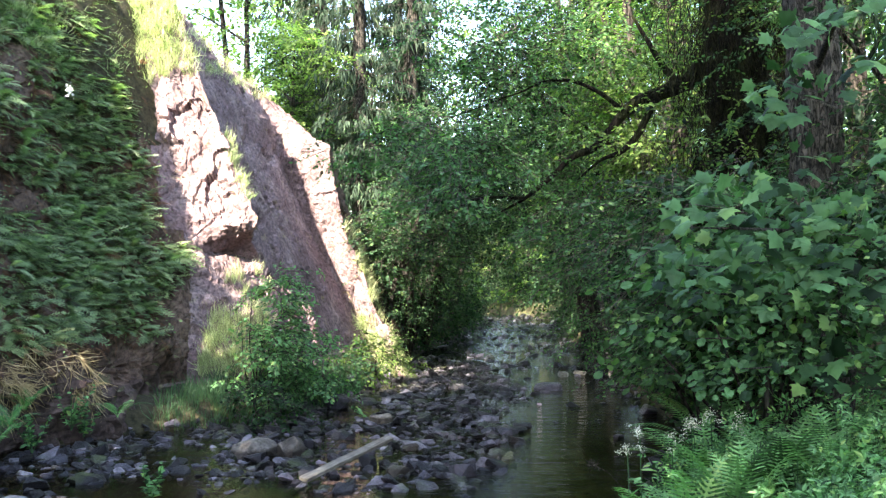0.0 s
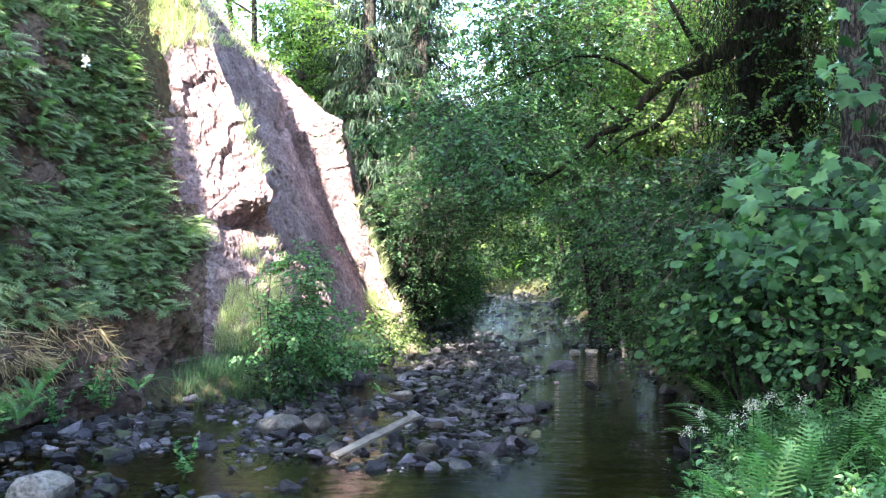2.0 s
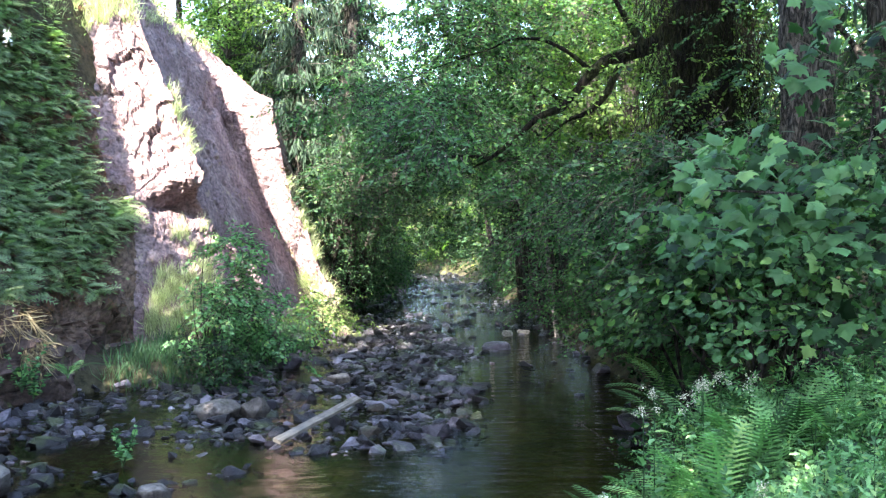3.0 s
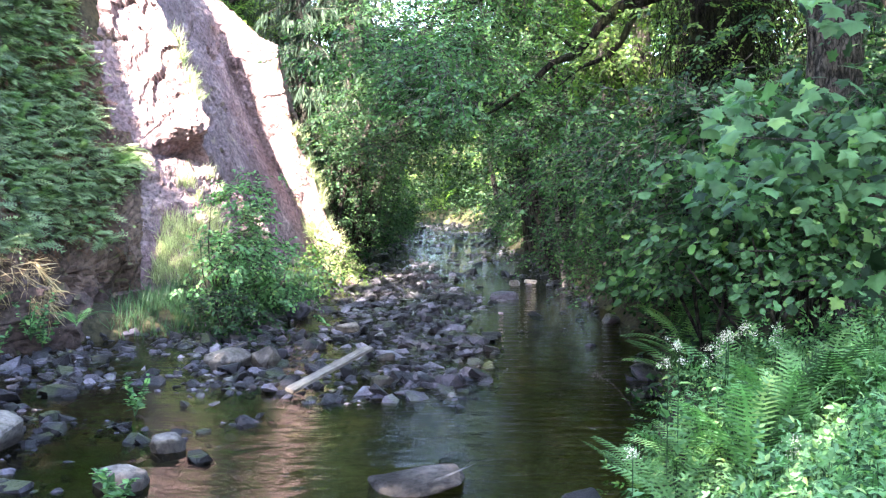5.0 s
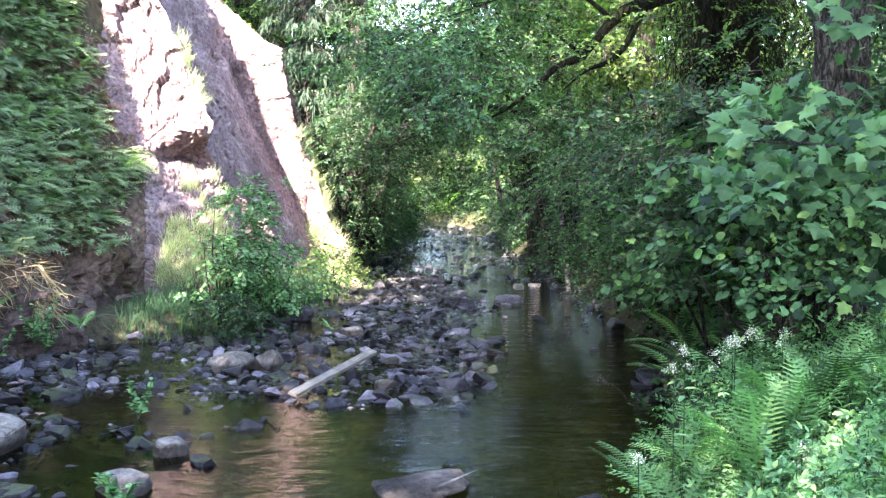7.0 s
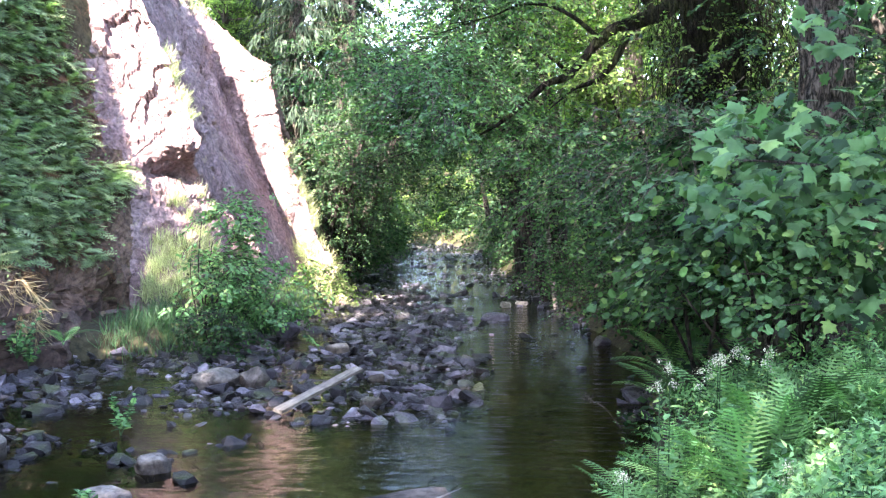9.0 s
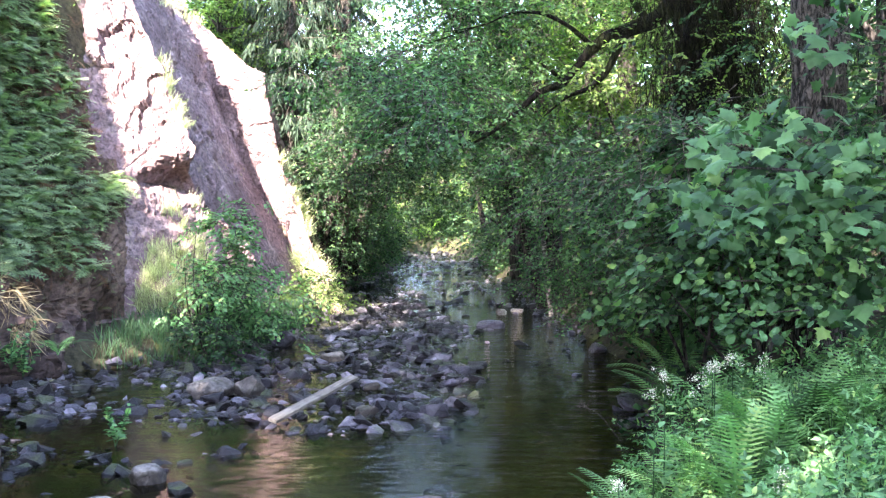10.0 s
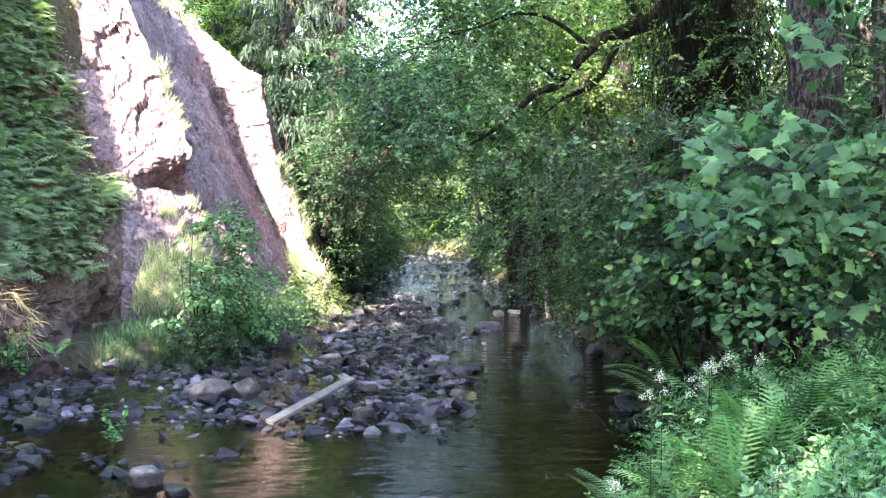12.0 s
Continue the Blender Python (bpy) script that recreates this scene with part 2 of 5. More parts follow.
def thing(name, at, label, category, group="", kind=""):
    ob = new(name)
    ob.empty_display_size = 0.1
    ob.matrix_basis = Matrix.Translation(at)
    return tagged(ob, label, category, group, kind)


def poly_mesh(name, verts, faces, material, smooth=False):
    """verts (N, 3) and faces (M, k) as arrays."""
    verts, faces = np.asarray(verts, np.float32), np.asarray(faces, np.int32)
    me = bpy.data.meshes.new(name)
    k = faces.shape[1]
    me.vertices.add(len(verts))
    me.vertices.foreach_set("co", verts.ravel())
    me.loops.add(faces.size)
    me.loops.foreach_set("vertex_index", faces.ravel())
    me.polygons.add(len(faces))
    me.polygons.foreach_set("loop_start", np.arange(0, faces.size, k, dtype=np.int32))
    me.polygons.foreach_set("use_smooth", np.full(len(faces), smooth))
    me.update(calc_edges=True)
    me.materials.append(material)
    return me


def part(name, me, parent, label="", category="", kind=""):
    """Links a mesh given in world places as one object under a thing or part."""
    ob = new(name, me)
    if parent:
        ob.parent = parent
        ob.matrix_parent_inverse = parent.matrix_basis.inverted() if parent.parent is None else (parent.parent.matrix_basis @ parent.matrix_parent_inverse @ parent.matrix_basis).inverted()
    return tagged(ob, label, category, kind=kind)


def hash3(i, j, k):
    h = (i * 374761393 + j * 668265263 + k * 2147483647) & 0xFFFFFFFF
    h = ((h ^ (h >> 13)) * 1274126177) & 0xFFFFFFFF
    return ((h ^ (h >> 16)) & 0xFFFF) / 65535.0


def vnoise(p):
    i = np.floor(p).astype(np.int64)
    f = p - i
    f = f * f * (3 - 2 * f)
    out = 0
    for dx in (0, 1):
        for dy in (0, 1):
            for dz in (0, 1):
                w = (f[:, 0] if dx else 1 - f[:, 0]) * (f[:, 1] if dy else 1 - f[:, 1]) * (f[:, 2] if dz else 1 - f[:, 2])
                out = out + w * hash3(i[:, 0] + dx, i[:, 1] + dy, i[:, 2] + dz)
    return out * 2 - 1


def fbm(p, octaves=5, gain=0.5):
    out, amp = 0, 1.0
    for o in range(octaves):
        out = out + amp * vnoise(p * 2 ** o + o * 17.3)
        amp *= gain
    return out


def cells(p):
    """A value for the nearest of scattered seeds, and the distance to the border between the two nearest."""
    i = np.floor(p).astype(np.int64)
    d1 = np.full(len(p), 9.0)
    d2 = np.full(len(p), 9.0)
    val = np.zeros(len(p))
    for dx in (-1, 0, 1):
        for dy in (-1, 0, 1):
            for dz in (-1, 0, 1):
                c = i + (dx, dy, dz)
                s = c + np.stack([hash3(c[:, 0], c[:, 1], c[:, 2] + o) for o in (11, 47, 83)], 1)
                d = np.linalg.norm(p - s, axis=1)
                near = d < d1
                d2 = np.where(near, d1, np.minimum(d2, d))
                val = np.where(near, hash3(c[:, 0] + 5, c[:, 1], c[:, 2]), val)
                d1 = np.minimum(d1, d)
    return val, d2 - d1


def unit(a):
    return a / np.maximum(np.linalg.norm(a, axis=-1, keepdims=True), 1e-9)


def leaf_shape(kind):
    """Outline vertices along +y with length 1, and triangles."""
    if kind == "rhomb":
        v = [(0, 0, 0), (-0.33, 0.5, 0.06), (0.33, 0.5, 0.06), (0, 1, -0.03)]
        f = [(0, 2, 1), (1, 2, 3)]
    elif kind == "oval":
        v = [(0, 0, 0), (-0.29, 0.27, 0.05), (0.29, 0.27, 0.05), (0, 0.45, -0.03), (-0.25, 0.62, 0.06), (0.25, 0.62, 0.06), (0, 1, -0.08)]
        f = [(0, 3, 1), (0, 2, 3), (1, 3, 4), (2, 5, 3), (3, 6, 4), (3, 5, 6)]
    elif kind == "alder":
        ring = [(0.0, 0.0), (0.22, 0.07), (0.4, 0.3), (0.46, 0.58), (0.36, 0.86), (0.16, 1.0), (0.0, 0.95)]
        pts = ring + [(-x, y) for x, y in ring[-2:0:-1]]
        fine = []
        for (xa, ya), (xb, yb) in zip(pts, pts[1:] + pts[:1]):
            fine += [(xa, ya), (0.46 * (xa + xb), 0.5 + 0.92 * ((ya + yb) / 2 - 0.5))]
        pts = fine
        v = [(0, 0.5, -0.03)] + [(x, y, 0.07 * abs(x) * 2 + 0.03 * math.sin(9 * y)) for x, y in pts]
        f = [(0, 1 + i, 1 + (i + 1) % len(pts)) for i in range(len(pts))]
    elif kind == "maple":
        half = [(0.0, 0.08), (0.2, 0.0), (0.38, -0.02), (0.3, 0.14), (0.56, 0.3), (0.66, 0.46), (0.46, 0.44), (0.36, 0.5), (0.42, 0.72), (0.28, 0.66), (0.18, 0.78), (0.0, 1.02)]
        pts = half + [(-x, y) for x, y in half[-2:0:-1]]
        v = [(0, 0.34, 0.05)] + [(x, y, 0.04 - 0.13 * math.hypot(x, y - 0.34)) for x, y in pts]
        f = [(0, 1 + i, 1 + (i + 1) % len(pts)) for i in range(len(pts))]
    elif kind == "pinnate":
        v, f = [], []
        for x, y, ang, ln in ((0, 0.55, 0, 0.45), (0, 0.5, 58, 0.4), (0, 0.5, -58, 0.4), (0, 0.22, 66, 0.34), (0, 0.22, -66, 0.34)):
            sn, cs = math.sin(radians(ang)), math.cos(radians(ang))
            k = len(v)
            for a, b, c in ((0, 0, 0), (-0.24, 0.34, 0.05), (0, 0.42, -0.02), (0.24, 0.34, 0.05), (-0.17, 0.68, 0.03), (0.17, 0.68, 0.03), (0, 1, -0.1)):
                v.append((x + ln * (a * cs + b * sn), y + ln * (b * cs - a * sn), ln * c - 0.1 * abs(sn) * b * ln))
            f += [(k, k + 2, k + 1), (k, k + 3, k + 2), (k + 1, k + 2, k + 4), (k + 2, k + 3, k + 5), (k + 2, k + 6, k + 4), (k + 2, k + 5, k + 6)]
    elif kind == "blade":
        v = [(-0.014, 0, 0), (0.014, 0, 0), (-0.012, 0.5, 0.06), (0.012, 0.5, 0.06), (0, 1, -0.2)]
        f = [(0, 1, 3), (0, 3, 2), (2, 3, 4)]
    elif kind == "frond":
        v, f = [], []
        k = 9
        for j in range(2 * k + 1):
            t = j / (2 * k)
            v.append((0.008 * (-1) ** j, t, 0.3 * t - 0.52 * t * t))
            if j > 1:
                f.append((j - 2, j - 1, j))
        for j in range(1, 2 * k):
            t = j / (2 * k)
            w = 0.25 * math.sin(math.pi * (0.16 + 0.76 * (1 - t))) + 0.02
            sg = -1 if j % 2 else 1
            v.append((sg * w, t + 0.12, v[j][2] - 0.05))
            f.append((j, j + 1, len(v) - 1) if sg < 0 else (j + 1, j, len(v) - 1))
    elif kind == "needle":
        v = [(0, 0, 0), (-0.064, 0.3, 0.01), (0.064, 0.3, 0.01), (0, 1, -0.05), (0, 0.4, -0.05)]
        f = [(0, 2, 1), (1, 2, 3), (0, 4, 3)]
    return np.array(v, np.float64), np.array(f, np.int32)


def leaves(name, pos, way, up, size, kind, material):
    """One mesh of many leaves: places, directions, normals and lengths."""
    v, f = leaf_shape(kind)
    way = unit(way)
    side = unit(np.cross(way, up))
    nrm = np.cross(side, way)
    wob = RNG.uniform(0.8, 1.2, (len(pos), 1))
    s = np.asarray(size).reshape(-1, 1)
    out = pos[:, None, :] + (v[None, :, 0:1] * (side * wob * s)[:, None, :] + v[None, :, 1:2] * (way * s)[:, None, :] + v[None, :, 2:3] * (nrm * s)[:, None, :])
    faces = f[None] + (np.arange(len(pos)) * len(v))[:, None, None]
    return poly_mesh(name, out.reshape(-1, 3), faces.reshape(-1, 3), material)


def tubes(name, starts, ends, r0, r1, material, sides=3):
    """Many thin tapered rods in one mesh."""
    d = unit(ends - starts)
    a = unit(np.cross(d, np.array((0.31, 0.47, 0.82))))
    b = np.cross(d, a)
    ang = np.arange(sides) * 2 * np.pi / sides
    ring = np.cos(ang)[None, :, None] * a[:, None] + np.sin(ang)[None, :, None] * b[:, None]
    r0, r1 = np.broadcast_to(r0, len(starts)).reshape(-1, 1, 1), np.broadcast_to(r1, len(starts)).reshape(-1, 1, 1)
    v = np.concatenate([starts[:, None] + ring * r0, ends[:, None] + ring * r1], 1)
    q = np.array([(i, (i + 1) % sides, sides + (i + 1) % sides, sides + i) for i in range(sides)])
    f = q[None] + (np.arange(len(starts)) * 2 * sides)[:, None, None]
    return poly_mesh(name, v.reshape(-1, 3), f.reshape(-1, 4), material)


def bough(name, path, radii, material, sides=10, rough=0.12, steps=6, seed=1, grain=(6, 6, 2.5)):
    """A bent, tapered, knobbly tube along a path."""
    p, r = np.array(path, float), np.array(radii, float)
    t = np.arange(len(p))
    tt = np.linspace(0, len(p) - 1, (len(p) - 1) * steps + 1)
    c = np.stack([np.interp(tt, t, p[:, i]) for i in range(3)], 1)
    for _ in range(max(1, steps // 2)):
        c[1:-1] = 0.25 * c[:-2] + 0.5 * c[1:-1] + 0.25 * c[2:]
    rr = np.interp(tt, t, r)
    d = unit(np.gradient(c, axis=0))
    ref = np.array((0.9, 0.1, 0.2)) if abs(d[:, 2]).mean() > 0.6 else np.array((0, 0, 1.0))
    a = unit(np.cross(d, ref))
    b = np.cross(d, a)
    ang = np.arange(sides) * 2 * np.pi / sides
    ring = np.cos(ang)[None, :, None] * a[:, None] + np.sin(ang)[None, :, None] * b[:, None]
    v = c[:, None] + ring * rr[:, None, None]
    flat = v.reshape(-1, 3)
    k = fbm(flat * np.array(grain) + seed * 3.1, 3)
    flat = flat + (ring * rr[:, None, None]).reshape(-1, 3) * (rough * k)[:, None]
    n = len(c)
    f = [(i * sides + j, i * sides + (j + 1) % sides, (i + 1) * sides + (j + 1) % sides, (i + 1) * sides + j) for i in range(n - 1) for j in range(sides)]
    return poly_mesh(name, flat, f, material, smooth=True)


def in_blobs(blobs, shell=0.5, clump=0.34, group=13):
    """Points and outward directions in ellipsoids (x, y, z, rx, ry, rz, count), gathered in flat, outward sloping clumps."""
    pts, outs = [], []
    for x, y, z, rx, ry, rz, m in blobs:
        k = max(3, m // group)
        d = unit(RNG.normal(size=(k, 3)))
        rad = RNG.uniform(shell, 1.0, (k, 1)) ** 0.6
        c = np.array((x, y, z)) + d * rad * (rx, ry, rz)
        o = unit(d * (1 / rx, 1 / ry, 1 / rz))
        own = RNG.integers(0, k, m)
        wide = min(clump, 0.55 * min(rx, ry))
        off = RNG.normal(size=(m, 3)) * (wide, wide, min(0.22 * wide, 0.5 * rz)) * RNG.uniform(0.6, 1.3, k)[own][:, None]
        off[:, 2] -= 0.45 * (off[:, :2] * o[own][:, :2]).sum(1)
        pts.append(c[own] + off)
        outs.append(unit(o[own] + off * 0.8 / wide))
    return np.concatenate(pts), np.concatenate(outs)


def sprays(pts, outs, per, length, leaf, droop=0.25, flat=0.75, spread=0.55, wild=0.35):
    """Leaves set alternately along a twig from every point: places, ways, normals, sizes and the twigs' ends."""
    m = len(pts)
    d = unit(outs * (1, 1, 0.35) + RNG.normal(size=(m, 3)) * 0.35 + (0, 0, -droop))
    ln = length * RNG.uniform(0.6, 1.3, (m, 1))
    side = unit(np.cross(d, (0, 0, 1.0)) + RNG.normal(size=(m, 3)) * 0.2)
    ps, ws, ns, ss = [], [], [], []
    for j in range(per):
        f = (j + 0.6) / per
        sg = 1 if j % 2 else -1
        p = pts + d * ln * f + (0, 0, -droop * 0.5) * ln * f * f
        w = unit(d * 0.5 + side * sg * (1 if j < per - 1 else 0.15) + RNG.normal(size=(m, 3)) * 0.3 + (0, 0, -droop * 0.8))
        ps.append(p + w * leaf * spread * 0.3)
        ws.append(w)
        ns.append(unit(np.array((0, 0, flat)) + outs * 0.4 + RNG.normal(size=(m, 3)) * wild))
        ss.append(leaf * RNG.uniform(0.65, 1.25, m) * (1 - 0.25 * f))
    ends = pts + d * ln + (0, 0, -droop * 0.5) * ln
    return np.concatenate(ps), np.concatenate(ws), np.concatenate(ns), np.concatenate(ss), ends


def single_leaves(parent, p, w, n, s, kind, material, variants=3):
    """Leaves as objects of their own that share a few meshes."""
    v, f = leaf_shape(kind)
    meshes = []
    for i in range(variants):
        q = v * (1 + 0.12 * (i - 1), 1, 1 + 0.5 * i)
        q[:, 2] += 0.05 * np.sin(q[:, 1] * 5 + i * 2) * q[:, 0]
        meshes.append(poly_mesh("leaf", q, f, material))
    w = unit(w)
    side = unit(np.cross(w, n))
    nrm = np.cross(side, w)
    for i in range(len(p)):
        ob = new("leaf", meshes[i % variants])
        ob.parent = parent
        m = Matrix((side[i], w[i], nrm[i])).transposed().to_4x4()
        ob.matrix_basis = Matrix.Translation(p[i]) @ m @ Matrix.Scale(float(s[i]), 4)


def foliage(parent, blobs, per, length, leaf, kind, material, twigs=True, name="crown", label="", shell=0.45, **kw):
    pts, outs = in_blobs(blobs, shell)
    p, w, n, s, ends = sprays(pts, outs, per, length, leaf, **kw)
    part(name, leaves(name, p, w, n, s, kind, material), parent, label)
    if twigs:
        part("twig_growth", tubes("twig_growth", pts - (ends - pts) * 0.3, ends, 0.006, 0.002, M_TWIG), parent, kind="stuff")


# ---- the lie of the land ----
Y_R = (-60, 0, 3.5, 6.8, 8.5, 11.4, 13.3, 15.5, 20.7, 25, 31, 45, 52, 58, 80, 400)
X_R = (4.0, 1.5, 0.9, 1.2, 1.45, 1.95, 2.3, 2.0, 1.64, 1.3, 0.75, 0.0, -1.6, -6, -24, -200)
Y_L = (-60, 5, 10.5, 12.6, 13.6, 15, 17, 20, 25, 31, 45, 52, 58, 80, 400)
X_L = (-8, -6.3, -6.0, -5.6, -3.8, -3.15, -3.0, -2.75, -3.1, -2.9, -2.9, -4.2, -9, -27, -210)


def right_edge(y):
    return np.interp(y, Y_R, X_R)


def left_edge(y):
    return np.interp(y, Y_L, X_L)


def smooth(a, lo, hi):
    t = np.clip((a - lo) / (hi - lo), 0, 1)
    return t * t * (3 - 2 * t)


def bar_edge(y):
    return np.interp(y, (4, 7, 8.5, 9.3, 9.7, 10.5, 11.8, 13.5, 17.2, 21, 25.4, 32), (-3.6, -2.6, -2.2, -1.5, -0.35, 0.27, 0.25, 0.18, 0.0, -0.6, -1.35, -2.1))


POOLS = ((-3.3, 9.5, 0.75, 0.7), (-2.5, 8.9, 0.6, 0.45), (-1.9, 9.5, 0.5, 0.5), (-2.45, 15.0, 0.45, 0.9), (-3.7, 11.6, 0.6, 0.5), (-4.9, 13.3, 0.7, 0.8), (-2.9, 7.9, 0.45, 0.5), (-1.7, 12.3, 0.4, 0.3))


def pools(x, y):
    """1 in the middle of the small pools on the bar."""
    out = 0 * x
    for px, py, rx, ry in POOLS:
        out = np.maximum(out, 1 - smooth(np.hypot((x - px) / rx, (y - py) / ry), 0.6, 1.1))
    return out


def ground_height(x, y):
    p = np.stack([x, y, np.zeros_like(x)], 1)
    dr, dl = x - right_edge(y), left_edge(y) - x
    bed = -0.34 + 0.06 * fbm(p * 1.3, 4)
    bar = smooth(bar_edge(y) + 0.4 * fbm(p * 0.9 + 21, 3) - x, -0.45, 0.5) * (1 - smooth(y, 26, 34)) * (0.45 + 0.55 * smooth(y, 9, 10.5))
    bed = bed + bar * (1 - pools(x, y)) * (0.25 + 0.1 * fbm(p * 0.55 + 9, 3))
    near = 1 - smooth(y, 1.5, 4.0)
    bed = bed + near * 0.42
    h_r = 0.42 * smooth(dr, 0.05, 0.55) + 0.2 * np.clip(dr - 0.3, 0, 5) + 0.42 * np.clip(dr - 5, 0, 22) + 0.1 * fbm(p * 0.8, 4)
    # left: low shore, then the inside of the cliff and the plateau above it
    top = np.interp(y, (-60, 8, 17, 19, 20.5, 22, 24, 30, 45, 60), (8, 7.6, 7.3, 6.7, 6.0, 5.4, 4.9, 3.3, 2.4, 2.0))
    foot = np.interp(y, (-60, 5, 10.5, 14.3, 15.2, 17, 19.5, 24, 30, 60), (-10.5, -8.4, -6.5, -6.1, -5.6, -5.2, -4.2, -4.2, -4.2, -4))
    head = np.interp(y, (-60, 5, 10.5, 14.3, 17, 19.5, 24, 30, 60), (-13, -10.9, -8.6, -8.0, -7.0, -6.4, -6.6, -8.4, -12))
    low = 0.3 * smooth(dl, 0.05, 0.6) + 0.12 * np.clip(dl - 0.4, 0, 3) + 0.06 * fbm(p * 1.1 + 4, 4)
    up = np.clip((foot - x) / np.maximum(foot - head, 0.1), 0, 1)
    h_l = low * (1 - up) + top * up + 0.22 * np.clip(head - x, 0, 60) + 0.1 * fbm(p * 0.7 + 2, 4) * up
    wet_r, wet_l = smooth(dr, -0.25, 0.15), smooth(dl, -0.25, 0.15)
    h = bed * (1 - wet_r) + h_r * wet_r
    return h * (1 - wet_l) + h_l * wet_l


def steps(*spans):
    out = []
    for a, b, n in spans:
        out.extend(np.linspace(a, b, n, endpoint=False))
    return np.array(out)


gx = np.concatenate([steps((-400, -60, 12), (-60, -12, 34), (-12, -6.5, 30), (-6.5, 4, 105), (4, 12, 40), (12, 60, 34)), np.linspace(60, 400, 13)])
gy = np.concatenate([steps((-400, -40, 12), (-40, -3, 24), (-3, 5, 34), (5, 24, 140), (24, 40, 70), (40, 80, 50)), np.linspace(80, 600, 16)])
GX, GY = np.meshgrid(gx, gy)
gh = ground_height(GX.ravel(), GY.ravel())
gv = np.stack([GX.ravel(), GY.ravel(), gh], 1)
W = len(gx)
gi = (np.arange(len(gy) - 1)[:, None] * W + np.arange(W - 1)[None]).ravel()
gf = np.stack([gi, gi + 1, gi + W + 1, gi + W], 1)
ground_me = poly_mesh("ground", gv, gf, M_GROUND, smooth=True)
ground_me.materials.append(M_BED)
cx, cy = gv[gf].mean(1)[:, 0], gv[gf].mean(1)[:, 1]
wet = (cx < right_edge(cy) + 0.05) & (cx > left_edge(cy) - 0.05)
ground_me.polygons.foreach_set("material_index", wet.astype(np.int32))
tagged(new("ground", ground_me), "dark mossy forest floor with a stony stream bed", "ground", kind="structure")

wy = np.concatenate([np.linspace(-12, 30, 90), np.linspace(30.5, 64, 40)])
wv, wf = [], []
for k, y in enumerate(wy):
    for u in np.linspace(0, 1, 9):
        wv.append((left_edge(y) - 0.5 + u * (right_edge(y) - left_edge(y) + 1.0), y, 0.0))
    if k:
        wf += [((k - 1) * 9 + j, (k - 1) * 9 + j + 1, k * 9 + j + 1, k * 9 + j) for j in range(8)]
tagged(new("water", poly_mesh("water", wv, wf, M_WATER, smooth=True)), "dark shallow rippling stream water over stones", "water", kind="structure")

# ---- the cliff ----
# upright profiles of the rock, from its foot to its head
WALL_START = [(-7.4, 4, -0.3), (-8.0, 4.2, 1.5), (-9.2, 4.6, 4), (-10.5, 5, 7.4)]
WALL_MIDDLE = [(-5.6, 10.3, -0.3), (-5.75, 10.4, 0.7), (-6.35, 11.1, 3), (-7.05, 12.0, 5.3), (-8.2, 13, 7.6)]
WALL_END = [(-5.4, 12.6, -0.3), (-5.5, 12.7, 0.9), (-6.5, 14.2, 3.2), (-7.1, 15.0, 5.2), (-7.9, 15.6, 7.6)]
RIB = [(-5.15, 14.3, -0.3), (-5.15, 14.45, 0.9), (-5.85, 16.2, 3.2), (-6.65, 17.0, 5.2), (-7.3, 17.4, 7.6)]
RIB_SIDE = [(-5.0, 14.9, -0.3), (-5.0, 15.1, 0.9), (-5.65, 16.6, 3.2), (-6.45, 17.15, 5.2), (-7.0, 17.5, 7.6)]
OVERHANG = [(-3.75, 14.3, -0.3), (-4.05, 15.2, 0.9), (-4.4, 16.1, 1.8), (-4.7, 16.6, 2.3), (-5.2, 17.3, 2.5), (-4.75, 16.95, 2.75), (-4.42, 16.72, 2.95), (-4.48, 16.78, 3.2), (-5.0, 17.05, 4.2), (-5.6, 17.25, 5.6), (-6.3, 17.6, 7.4)]
SLAB_START = [(-3.55, 15.9, -0.3), (-3.9, 16.6, 0.9), (-4.4, 17.2, 2.1), (-4.75, 17.3, 3.0), (-5.15, 17.4, 4.2), (-5.68, 17.6, 5.6), (-6.4, 17.9, 7.2)]
SLAB_END = [(-2.89, 20.18, -0.29), (-3.36, 20.39, 0.96), (-4.62, 20.71, 3.16), (-5.24, 20.81, 4.63), (-5.29, 20.86, 5.36), (-5.87, 21.02, 6.2), (-6.60, 21.55, 6.72)]
BAND = [(-2.33, 19.90, -0.22), (-2.88, 20.0, 0.99), (-3.69, 20.10, 3.11), (-4.04, 20.30, 4.73), (-4.65, 21.01, 5.34), (-5.66, 21.62, 6.04)]
SLOPE = [(-3.0, 24, -0.3), (-3.4, 24, 1), (-4.4, 24, 3.1), (-5, 24, 4.2), (-5.6, 24, 4.8), (-6.7, 24, 5.1)]
SLOPE_END = [(-3.6, 31, -0.3), (-4.2, 31, 1), (-5.4, 31, 2.2), (-6.5, 31, 3), (-7.5, 31, 3.3), (-8.8, 31, 3.5)]
SECTIONS = [WALL_START, WALL_MIDDLE, WALL_END, RIB, RIB_SIDE, OVERHANG, SLAB_START, SLAB_END, BAND, SLOPE, SLOPE_END]
SPAN = (30, 34, 40, 12, 60, 14, 80, 34, 40, 24)
NV = 210


def section(pts):
    p = np.array(pts, float)
    zz = np.linspace(p[0, 2], p[-1, 2], NV)
    return np.stack([np.interp(zz, p[:, 2], p[:, 0]), np.interp(zz, p[:, 2], p[:, 1]), zz], 1)


